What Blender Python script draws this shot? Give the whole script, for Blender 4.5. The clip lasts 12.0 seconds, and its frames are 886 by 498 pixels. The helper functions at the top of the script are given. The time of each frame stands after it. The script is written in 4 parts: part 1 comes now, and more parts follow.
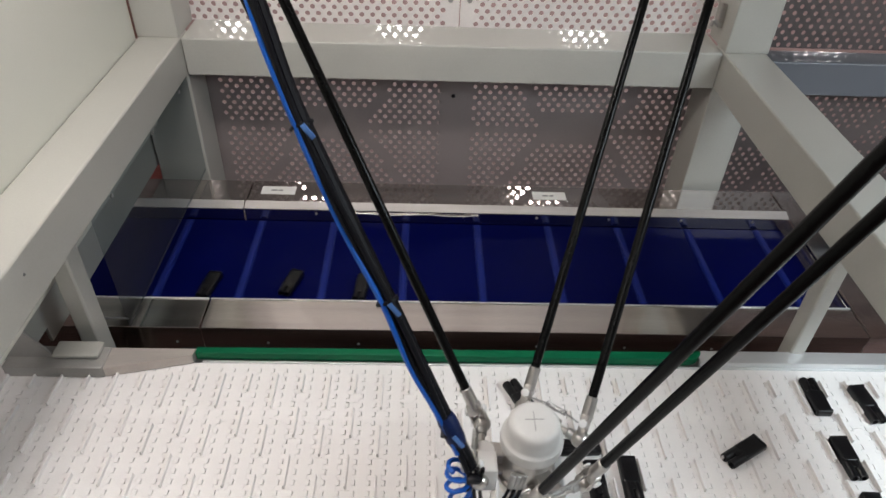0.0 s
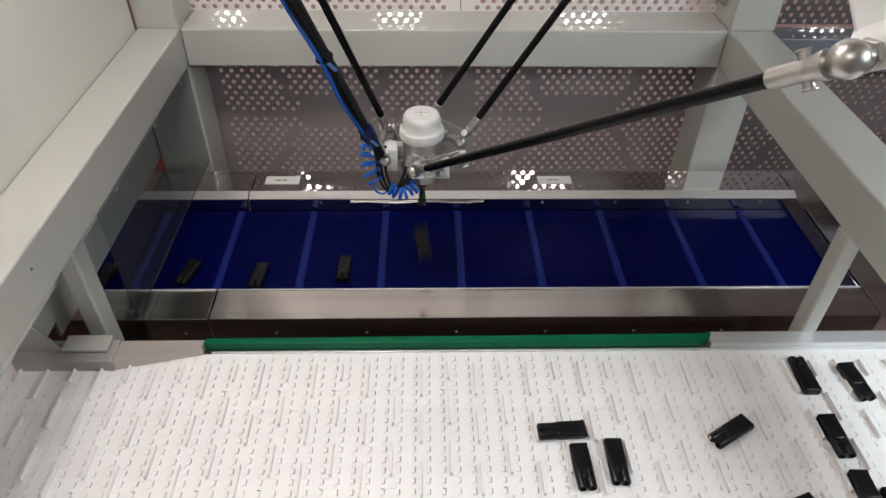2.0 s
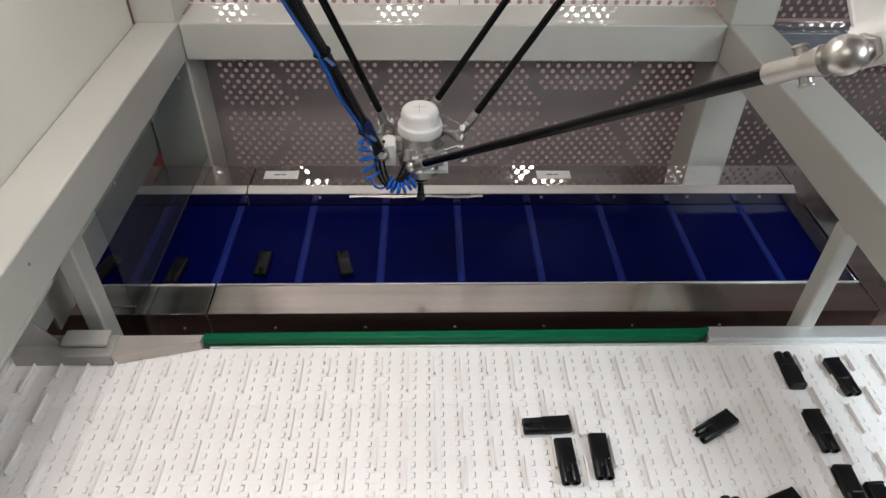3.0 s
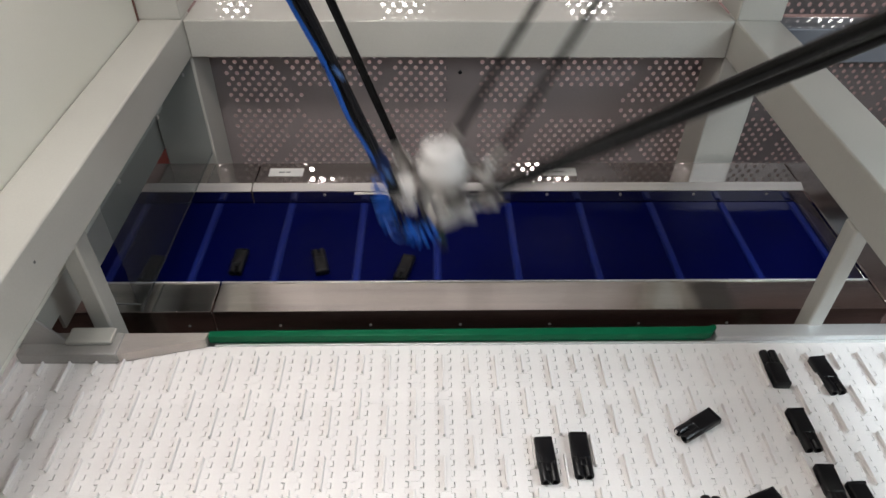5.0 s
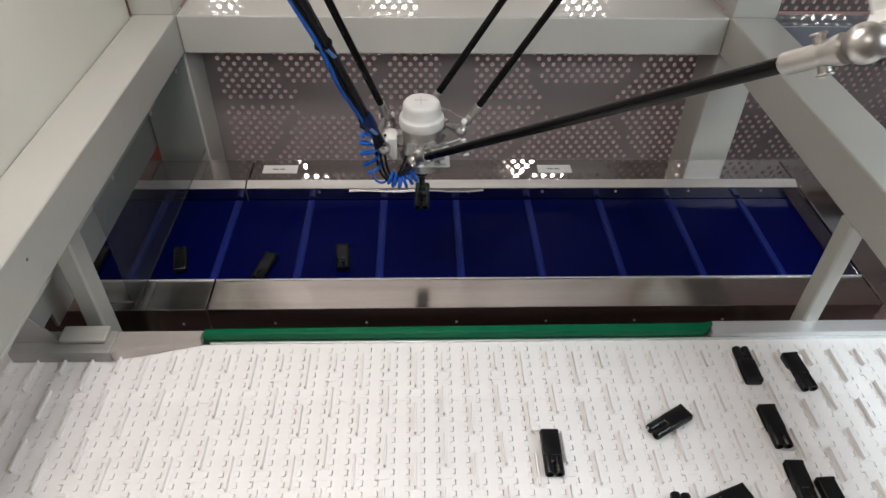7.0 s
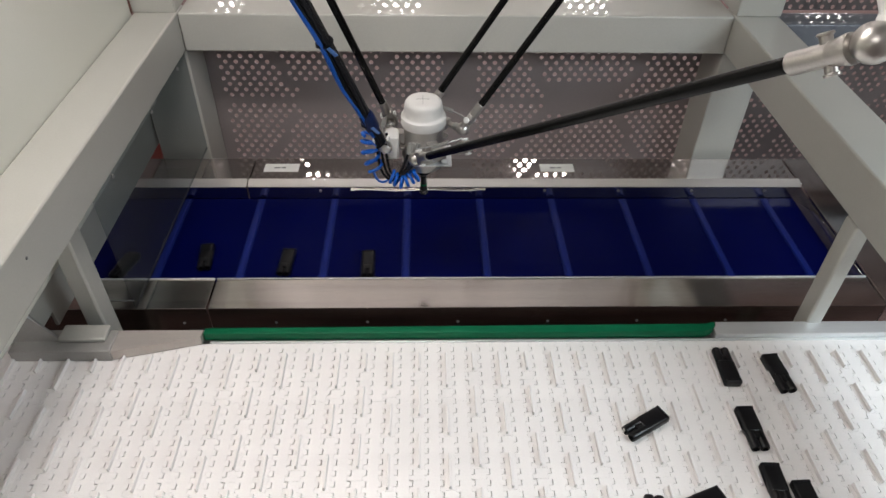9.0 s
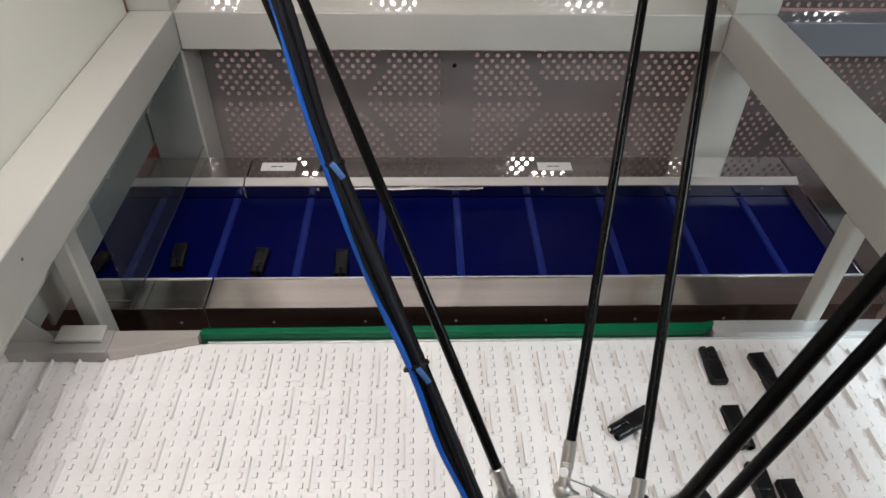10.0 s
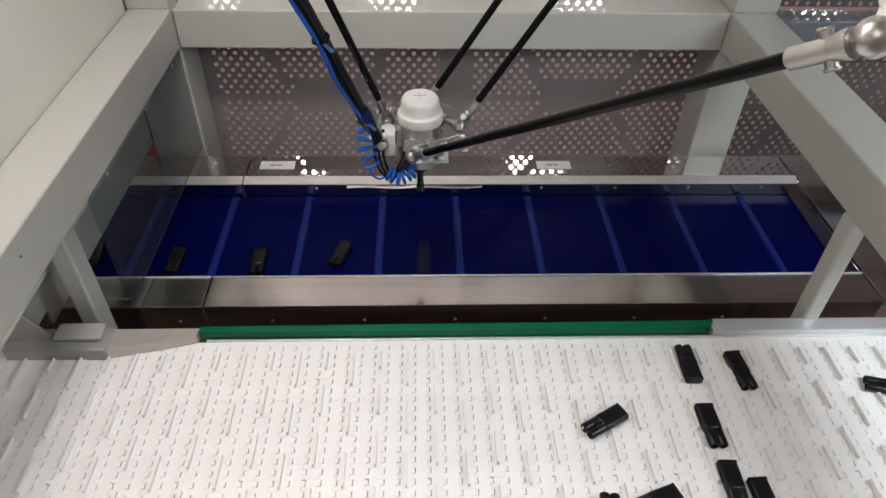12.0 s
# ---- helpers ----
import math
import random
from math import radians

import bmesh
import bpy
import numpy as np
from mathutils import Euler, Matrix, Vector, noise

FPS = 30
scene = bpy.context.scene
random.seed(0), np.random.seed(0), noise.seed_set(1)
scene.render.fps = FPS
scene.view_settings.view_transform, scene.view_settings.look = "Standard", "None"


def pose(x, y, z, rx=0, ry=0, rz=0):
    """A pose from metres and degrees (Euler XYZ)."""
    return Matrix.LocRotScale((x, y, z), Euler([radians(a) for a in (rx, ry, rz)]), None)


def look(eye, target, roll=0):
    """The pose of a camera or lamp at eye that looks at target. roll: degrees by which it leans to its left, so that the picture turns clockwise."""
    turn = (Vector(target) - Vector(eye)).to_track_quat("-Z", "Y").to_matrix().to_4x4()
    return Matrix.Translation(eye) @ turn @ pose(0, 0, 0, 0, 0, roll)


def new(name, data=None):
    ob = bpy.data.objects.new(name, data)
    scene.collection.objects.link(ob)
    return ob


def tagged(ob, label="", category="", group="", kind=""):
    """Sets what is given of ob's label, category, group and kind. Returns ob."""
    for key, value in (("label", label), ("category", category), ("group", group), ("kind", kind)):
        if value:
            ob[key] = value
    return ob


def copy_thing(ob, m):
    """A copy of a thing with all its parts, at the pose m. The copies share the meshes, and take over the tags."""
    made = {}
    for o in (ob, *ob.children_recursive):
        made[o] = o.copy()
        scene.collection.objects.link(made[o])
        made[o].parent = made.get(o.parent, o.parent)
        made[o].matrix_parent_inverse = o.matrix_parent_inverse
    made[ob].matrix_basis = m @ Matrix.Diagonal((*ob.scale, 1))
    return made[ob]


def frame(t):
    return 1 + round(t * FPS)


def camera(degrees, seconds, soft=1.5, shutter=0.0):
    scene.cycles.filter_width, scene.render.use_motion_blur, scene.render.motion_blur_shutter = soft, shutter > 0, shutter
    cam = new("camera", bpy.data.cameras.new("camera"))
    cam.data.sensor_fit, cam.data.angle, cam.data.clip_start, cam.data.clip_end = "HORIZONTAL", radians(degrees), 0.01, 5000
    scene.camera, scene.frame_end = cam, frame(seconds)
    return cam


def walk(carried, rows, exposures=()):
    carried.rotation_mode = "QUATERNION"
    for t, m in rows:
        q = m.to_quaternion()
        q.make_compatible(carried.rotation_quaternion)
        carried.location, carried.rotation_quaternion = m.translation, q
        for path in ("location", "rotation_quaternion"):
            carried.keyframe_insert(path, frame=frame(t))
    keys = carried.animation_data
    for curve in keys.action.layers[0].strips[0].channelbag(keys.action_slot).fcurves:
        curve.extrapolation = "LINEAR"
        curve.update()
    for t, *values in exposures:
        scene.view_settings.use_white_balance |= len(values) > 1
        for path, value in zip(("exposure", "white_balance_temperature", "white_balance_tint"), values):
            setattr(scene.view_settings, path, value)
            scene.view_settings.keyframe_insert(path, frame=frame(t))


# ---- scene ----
cam = camera(66.2, 12.0, shutter=0.6)
PATH = [
    (0, (-0.012, -0.023, 1.93), (0.05, 1.534, 0.676), 2.5),
    (0.5, (-0.015, -0.023, 1.927), (0.051, 1.525, 0.662), 2.3),
    (1, (-0.015, -0.022, 1.926), (0.046, 1.519, 0.653), 1.8),
    (1.5, (-0.013, -0.021, 1.925), (0.039, 1.517, 0.647), 1.2),
    (2, (-0.018, -0.02, 1.922), (0.033, 1.515, 0.641), 1.0),
    (2.5, (-0.014, -0.019, 1.923), (0.034, 1.51, 0.634), 0.9),
    (3, (-0.014, -0.019, 1.923), (0.036, 1.505, 0.629), 1.0),
    (5, (-0.017, -0.014, 1.919), (0.021, 1.506, 0.619), 0.7),
    (5.5, (-0.02, -0.014, 1.917), (0.026, 1.507, 0.618), 0.8),
    (6, (-0.023, -0.012, 1.919), (0.031, 1.504, 0.616), 1.0),
    (6.5, (-0.022, -0.01, 1.92), (0.034, 1.503, 0.613), 1.1),
    (7, (-0.026, -0.011, 1.914), (0.036, 1.504, 0.61), 1.2),
    (9, (-0.024, -0.004, 1.912), (0.031, 1.508, 0.603), 1.2),
    (9.5, (-0.026, 0.0, 1.914), (0.032, 1.507, 0.601), 1.3),
    (10, (-0.026, 0.001, 1.912), (0.038, 1.508, 0.598), 1.3),
    (10.5, (-0.023, 0.001, 1.913), (0.044, 1.506, 0.597), 1.3),
    (11, (-0.029, 0.0, 1.908), (0.045, 1.508, 0.597), 1.5),
    (11.5, (-0.026, -0.001, 1.91), (0.045, 1.506, 0.597), 1.4),
    (12, (-0.027, -0.001, 1.908), (0.041, 1.506, 0.595), 1.4),
]
walk(cam, [(t, look(eye, target, roll)) for t, eye, target, roll in PATH])


# ---- light ----
world = bpy.data.worlds.new("world")
scene.world = world
world.use_nodes = True
world.node_tree.nodes["Background"].inputs[0].default_value = (0.9, 0.95, 1.0, 1)
world.node_tree.nodes["Background"].inputs[1].default_value = 0.05


def area_lamp(x, y, z, sx, sy, power, colour=(1, 0.938, 0.922)):
    data = bpy.data.lights.new("lamp_light", "AREA")
    data.shape, data.size, data.size_y = "RECTANGLE", sx, sy
    data.energy, data.color = power, colour
    ob = new("lamp_light", data)
    ob.matrix_basis = pose(x, y, z)
    return ob


# first three are unseen lamps added for brightness; the others give reflected dots
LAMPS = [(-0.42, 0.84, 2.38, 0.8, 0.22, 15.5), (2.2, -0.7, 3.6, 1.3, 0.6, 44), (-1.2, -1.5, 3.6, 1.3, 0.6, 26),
         (-1.18, 6.05, 3.85, 0.20, 0.30, 24), (1.22, 6.08, 3.85, 0.50, 0.34, 55),
         (-2.24, 7.70, 3.57, 0.32, 0.32, 40), (-0.31, 7.70, 3.57, 0.5, 0.32, 55), (1.84, 7.70, 3.57, 0.5, 0.32, 55), (4.65, 7.70, 3.57, 0.5, 0.32, 40)]
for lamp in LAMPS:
    area_lamp(*lamp)
# unseen lamp added to brighten and cool the belt's right side
COOL = (1.60, 0.10, 2.10, 1.0, 0.6, 31)
area_lamp(*COOL, colour=(0.78, 0.91, 1.0))
scene.view_settings.exposure = -0.02


# ---- materials ----
def nodes_of(name):
    m = bpy.data.materials.new(name)
    m.use_nodes = True
    t = m.node_tree
    return m, t, t.nodes["Principled BSDF"]


def surface(name, colour, rough=0.5, metal=0.0, shine=0.5, vary=0.08, scale=6.0, bump=0.05, fine=180.0, coat=0.0, polish=0.10, stretch=(1, 1, 1), grime=0.0, spread=0.0):
    """Base colour with large stains and a fine grain, both in real size."""
    m, t, b = nodes_of(name)
    n, link = t.nodes, t.links
    co = n.new("ShaderNodeTexCoord")
    mp = n.new("ShaderNodeMapping")
    mp.inputs["Scale"].default_value = stretch
    link.new(co.outputs["Object"], mp.inputs["Vector"])
    big = n.new("ShaderNodeTexNoise")
    big.inputs["Scale"].default_value, big.inputs["Detail"].default_value = scale, 5
    link.new(mp.outputs[0], big.inputs["Vector"])
    small = n.new("ShaderNodeTexNoise")
    small.inputs["Scale"].default_value, small.inputs["Detail"].default_value = fine, 3
    link.new(mp.outputs[0], small.inputs["Vector"])
    mix = n.new("ShaderNodeMix")
    mix.data_type = "RGBA"
    lo = tuple(c * (1 - vary - grime) for c in colour)
    hi = tuple(min(1, c * (1 + vary)) for c in colour)
    mix.inputs["A"].default_value, mix.inputs["B"].default_value = (*lo, 1), (*hi, 1)
    add = n.new("ShaderNodeMath")
    add.operation = "MULTIPLY_ADD"
    link.new(small.outputs["Fac"], add.inputs[0])
    add.inputs[1].default_value = 0.45
    link.new(big.outputs["Fac"], add.inputs[2])
    rng = n.new("ShaderNodeMapRange")
    rng.inputs["From Min"].default_value, rng.inputs["From Max"].default_value = 0.45, 0.95
    link.new(add.outputs[0], rng.inputs["Value"])
    last = rng.outputs[0]
    if spread:
        info = n.new("ShaderNodeObjectInfo")
        sp = n.new("ShaderNodeMath")
        sp.operation = "MULTIPLY_ADD"
        link.new(info.outputs["Random"], sp.inputs[0])
        sp.inputs[1].default_value = spread
        link.new(last, sp.inputs[2])
        last = sp.outputs[0]
    link.new(last, mix.inputs["Factor"])
    link.new(mix.outputs["Result"], b.inputs["Base Color"])
    ro = n.new("ShaderNodeMapRange")
    ro.inputs["To Min"].default_value, ro.inputs["To Max"].default_value = max(0.03, rough - 0.06), rough + 0.08
    link.new(big.outputs["Fac"], ro.inputs["Value"])
    link.new(ro.outputs[0], b.inputs["Roughness"])
    b.inputs["Metallic"].default_value = metal
    b.inputs["Specular IOR Level"].default_value = shine
    b.inputs["Coat Weight"].default_value = coat
    b.inputs["Coat Roughness"].default_value = polish
    if bump:
        bp = n.new("ShaderNodeBump")
        bp.inputs["Strength"].default_value, bp.inputs["Distance"].default_value = bump, 0.002
        link.new(small.outputs["Fac"], bp.inputs["Height"])
        link.new(bp.outputs[0], b.inputs["Normal"])
    return m


def clear(name, colour, rough=0.05, gloss=0.06, haze=0.05):
    """A clear sheet: mostly see-through, with a glossy face and a little haze."""
    m, t, b = nodes_of(name)
    n, link = t.nodes, t.links
    tr = n.new("ShaderNodeBsdfTransparent")
    tr.inputs[0].default_value = (*colour, 1)
    gl = n.new("ShaderNodeBsdfGlossy")
    gl.inputs["Roughness"].default_value = rough
    df = n.new("ShaderNodeBsdfDiffuse")
    df.inputs[0].default_value = (0.6, 0.62, 0.6, 1)
    dust = n.new("ShaderNodeTexNoise")
    dust.inputs["Scale"].default_value = 7
    amount = n.new("ShaderNodeMath")
    amount.operation = "MULTIPLY"
    amount.inputs[1].default_value = haze * 2
    amount.inputs[0].default_value = 0.5
    link.new(dust.outputs["Fac"], gl.inputs["Roughness"])
    m1 = n.new("ShaderNodeMixShader")
    m1.inputs[0].default_value = gloss
    m2 = n.new("ShaderNodeMixShader")
    link.new(tr.outputs[0], m1.inputs[1])
    link.new(gl.outputs[0], m1.inputs[2])
    link.new(amount.outputs[0], m2.inputs[0])
    link.new(m1.outputs[0], m2.inputs[1])
    link.new(df.outputs[0], m2.inputs[2])
    link.new(m2.outputs[0], n["Material Output"].inputs[0])
    return m


def glow(name, colour, power):
    m, t, b = nodes_of(name)
    b.inputs["Base Color"].default_value = (*colour, 1)
    b.inputs["Emission Color"].default_value = (*colour, 1)
    b.inputs["Emission Strength"].default_value = power
    return m


PAINT = surface("grey_paint", (0.415, 0.41, 0.372), 0.36, vary=0.06, scale=3, bump=0.008, fine=260, coat=0.3, polish=0.05)
DARK_PAINT = surface("dark_grey_paint", (0.13, 0.14, 0.16), 0.34, vary=0.06, scale=3, bump=0.02, fine=260, coat=0.15, polish=0.06)
PANEL = surface("panel_paint", (0.63, 0.63, 0.56), 0.42, vary=0.04, scale=2, bump=0.04, fine=300)
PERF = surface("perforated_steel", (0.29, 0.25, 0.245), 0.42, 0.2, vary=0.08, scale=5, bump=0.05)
# shade of the neighbouring cell is put into this sheet colour
PERF_SHADED = surface("shaded_perforated_steel", (0.13, 0.108, 0.105), 0.42, 0.2, vary=0.1, scale=5, bump=0.05)
# steel of the cover's fold, with the reflected lamps put into its colour
LIP = surface("lit_lip_steel", (0.82, 0.78, 0.75), 0.20, 0.6, vary=0.1, scale=8, bump=0.03, stretch=(0.4, 5, 5))
# the same sheet, with the upper guards' light put into the colour
PERF_LIT = surface("lit_perforated_steel", (0.68, 0.64, 0.62), 0.45, vary=0.06, scale=5, bump=0.05)
STEEL = surface("brushed_steel", (0.62, 0.58, 0.55), 0.13, 1.0, vary=0.14, scale=5, bump=0.012, fine=160, stretch=(0.25, 5, 5), grime=0.10)
MIRROR = surface("bright_steel", (0.48, 0.435, 0.41), 0.055, 0.88, vary=0.14, scale=5, bump=0.003, fine=160, stretch=(0.25, 5, 5), grime=0.10)
DULL = surface("dull_steel", (0.42, 0.42, 0.41), 0.42, 0.9, vary=0.12, scale=10, bump=0.08, fine=200)
CAST = surface("cast_aluminium", (0.44, 0.42, 0.395), 0.36, 0.9, vary=0.12, scale=30, bump=0.06, fine=500)
BALL = surface("polished_ball", (0.54, 0.52, 0.49), 0.36, 1.0, vary=0.08, scale=40, bump=0.03, fine=600)
ALU = surface("anodised_aluminium", (0.66, 0.67, 0.67), 0.4, 0.6, vary=0.07, scale=8, bump=0.05, stretch=(0.5, 5, 5))
BELT = surface("white_plastic", (0.80, 0.775, 0.755), 0.42, vary=0.05, scale=14, bump=0.08, fine=350, spread=0.12)
# tone chosen for the shade down in the belt joints
GAP = surface("under_belt_shade", (0.24, 0.215, 0.19), 0.7, vary=0.15, scale=20)
GREEN = surface("green_plastic", (0.0008, 0.105, 0.044), 0.42, shine=0.16, vary=0.12, scale=20, bump=0.1, fine=300)
BLUE = surface("blue_belt", (0.0003, 0.0014, 0.042), 0.36, shine=0.045, vary=0.10, scale=9, bump=0.02, fine=420)
FLIGHT = surface("blue_flight", (0.007, 0.015, 0.125), 0.4, shine=0.15, vary=0.12, scale=20, bump=0.03, fine=300)
BLACK = surface("black_plastic", (0.004, 0.004, 0.005), 0.30, shine=0.34, vary=0.3, scale=40, bump=0.10, fine=500)
CARBON = surface("carbon_tube", (0.003, 0.003, 0.003), 0.22, shine=0.12, vary=0.25, scale=30, bump=0.06, fine=380)
RUBBER = surface("black_hose", (0.004, 0.004, 0.006), 0.42, shine=0.2, vary=0.25, scale=30, bump=0.1, fine=300)
HOSE = surface("blue_hose", (0.002, 0.088, 0.44), 0.34, shine=0.35, vary=0.1, scale=40, bump=0.03, fine=300)
CAP = surface("white_cap", (0.57, 0.56, 0.54), 0.36, vary=0.05, scale=30, bump=0.06, fine=500)
INK = surface("ink", (0.12, 0.12, 0.12), 0.6, vary=0.1)
ARM = surface("white_paint", (0.70, 0.70, 0.69), 0.3, vary=0.03, scale=10, bump=0.03)
GREY = surface("grey_plate", (0.34, 0.33, 0.31), 0.42, 0.2, vary=0.08, scale=12, bump=0.05)
# the cover steel with a dark brown reflection put into the colour
APRON = surface("dark_reflection_steel", (0.24, 0.205, 0.185), 0.20, 1.0, vary=0.25, scale=6, bump=0.02, stretch=(0.3, 4, 4))
BARE = surface("bare_plate", (0.50, 0.455, 0.42), 0.36, 0.5, vary=0.1, scale=9, bump=0.05, stretch=(0.5, 4, 4))
RED = surface("red_plastic", (0.42, 0.05, 0.03), 0.5, vary=0.15, scale=10)
ORANGE = surface("brown_seal", (0.13, 0.055, 0.04), 0.6, vary=0.1)
PAPER = surface("paper_label", (0.74, 0.73, 0.70), 0.6, vary=0.04, scale=30)
CLEAR = clear("clear_guard", (0.80, 0.82, 0.83), haze=0.012, gloss=0.022)
NAVY = surface("navy_tape", (0.004, 0.012, 0.06), 0.45, shine=0.2, vary=0.2, scale=60)
TAIL = surface("pale_blue_tie", (0.06, 0.16, 0.42), 0.4, vary=0.1, scale=40)
CONCRETE = surface("painted_floor", (0.21, 0.135, 0.127), 0.6, vary=0.15, scale=1.2, bump=0.15, fine=60)
WALL = surface("hall_wall", (0.42, 0.20, 0.19), 0.7, vary=0.25, scale=0.8, bump=0.1, fine=40)
CEIL = surface("hall_ceiling", (0.55, 0.55, 0.54), 0.8, vary=0.06, scale=0.8, bump=0.05, fine=40)
DIFFUSER = glow("lamp_diffuser", (1, 0.965, 0.92), 2.5)


# ---- mesh helpers ----
def finish(bm, angle=0.6):
    bmesh.ops.recalc_face_normals(bm, faces=bm.faces)
    for f in bm.faces:
        f.smooth = min(e.calc_length() for e in f.edges) < 0.015   # broad flat faces stay flat
    for e in bm.edges:
        if len(e.link_faces) != 2 or e.calc_face_angle(0) > angle:
            e.smooth = False
    return bm


def mesh_of(name, bm, material):
    finish(bm)
    me = bpy.data.meshes.new(name)
    bm.to_mesh(me)
    bm.free()
    me.materials.append(material)
    return me


def part(name, bm, material, parent=None, label="", at=None):
    ob = new(name, mesh_of(name, bm, material))
    if parent is not None:
        ob.parent = parent
    if at is not None:
        ob.matrix_basis = at
    if label:
        tagged(ob, label)
    return ob


def thing(name, label, category, group="", kind="", at=None):
    ob = new(name)
    ob.empty_display_size = 0.05
    if at is not None:
        ob.matrix_basis = at
    return tagged(ob, label, category, group, kind)


def join(*bms):
    out = bmesh.new()
    for b in bms:
        tmp = bpy.data.meshes.new("tmp")
        b.to_mesh(tmp)
        b.free()
        out.from_mesh(tmp)
        bpy.data.meshes.remove(tmp)
    return out


def box(x0, x1, y0, y1, z0, z1, b=0.0, seg=2):
    bm = bmesh.new()
    bmesh.ops.create_cube(bm, size=1, matrix=Matrix.Translation(((x0 + x1) / 2, (y0 + y1) / 2, (z0 + z1) / 2)) @ Matrix.Diagonal((x1 - x0, y1 - y0, z1 - z0, 1)))
    if b:
        bmesh.ops.bevel(bm, geom=list(bm.edges), offset=b, segments=seg, affect="EDGES", profile=0.5)
    return bm


def turned(bm, m):
    bmesh.ops.transform(bm, matrix=m, verts=bm.verts)
    return bm


def lathe(profile, seg=32):
    """Rings of (radius, z), turned about z and closed at both ends."""
    bm = bmesh.new()
    rings = []
    for r, z in profile:
        rings.append([bm.verts.new((r * math.cos(2 * math.pi * k / seg), r * math.sin(2 * math.pi * k / seg), z)) for k in range(seg)])
    for a, b in zip(rings, rings[1:]):
        for k in range(seg):
            bm.faces.new((a[k], a[(k + 1) % seg], b[(k + 1) % seg], b[k]))
    bm.faces.new(rings[0][::-1])
    bm.faces.new(rings[-1])
    return bm


def rod_between(a, b, r, seg=16, bevel=0.0):
    a, b = Vector(a), Vector(b)
    n = (b - a).length
    pr = [(r, 0), (r, n)] if not bevel else [(r - bevel, 0), (r, bevel), (r, n - bevel), (r - bevel, n)]
    return turned(lathe(pr, seg), Matrix.Translation(a) @ (b - a).to_track_quat("Z", "Y").to_matrix().to_4x4())


def ball_at(p, r, seg=20):
    bm = bmesh.new()
    bmesh.ops.create_uvsphere(bm, u_segments=seg, v_segments=seg // 2 + 2, radius=r, matrix=Matrix.Translation(p))
    return bm


def glide(points, n):
    """Points of a smooth curve through the given ones."""
    pts = [Vector(p) for p in points]
    out = []
    for i in range(len(pts) - 1):
        p0, p1, p2, p3 = pts[max(i - 1, 0)], pts[i], pts[i + 1], pts[min(i + 2, len(pts) - 1)]
        for k in range(n):
            u = k / n
            out.append(0.5 * (2 * p1 + (p2 - p0) * u + (2 * p0 - 5 * p1 + 4 * p2 - p3) * u * u + (3 * p1 - p0 - 3 * p2 + p3) * u ** 3))
    return out + [pts[-1]]


def hose(path, r, seg=8):
    """A tube along a path of points; r may be a function of the ring's number."""
    bm = bmesh.new()
    rings = []
    side = None
    for i, p in enumerate(path):
        d = (path[min(i + 1, len(path) - 1)] - path[max(i - 1, 0)]).normalized()
        if side is None:
            side = d.orthogonal().normalized()
        side = (side - d * side.dot(d)).normalized()
        up = d.cross(side)
        rr = r(i) if callable(r) else r
        rings.append([bm.verts.new(p + rr * (math.cos(2 * math.pi * k / seg) * side + math.sin(2 * math.pi * k / seg) * up)) for k in range(seg)])
    for a, b in zip(rings, rings[1:]):
        for k in range(seg):
            bm.faces.new((a[k], a[(k + 1) % seg], b[(k + 1) % seg], b[k]))
    bm.faces.new(rings[0][::-1])
    bm.faces.new(rings[-1])
    return bm


def coil(points, turns, radius, r, per=14):
    """A coiled hose whose middle line goes through the points."""
    n = max(2, turns * per // (len(points) - 1))
    line = glide(points, n)
    out, side = [], None
    for i, p in enumerate(line):
        d = (line[min(i + 1, len(line) - 1)] - line[max(i - 1, 0)]).normalized()
        if side is None:
            side = d.orthogonal().normalized()
        side = (side - d * side.dot(d)).normalized()
        a = 2 * math.pi * i / per
        wob = radius * (1 + 0.15 * math.sin(i * 0.37))
        out.append(p + wob * (math.cos(a) * side + math.sin(a) * d.cross(side)))
    return hose(out, r, 7)


def prism(outline, z0, z1):
    """An upright solid over an outline of (x, y)."""
    bm = bmesh.new()
    lo = [bm.verts.new((x, y, z0)) for x, y in outline]
    hi = [bm.verts.new((x, y, z1)) for x, y in outline]
    k = len(lo)
    for i in range(k):
        bm.faces.new((lo[i], lo[(i + 1) % k], hi[(i + 1) % k], hi[i]))
    bm.faces.new(hi)
    bm.faces.new(lo[::-1])
    return bm


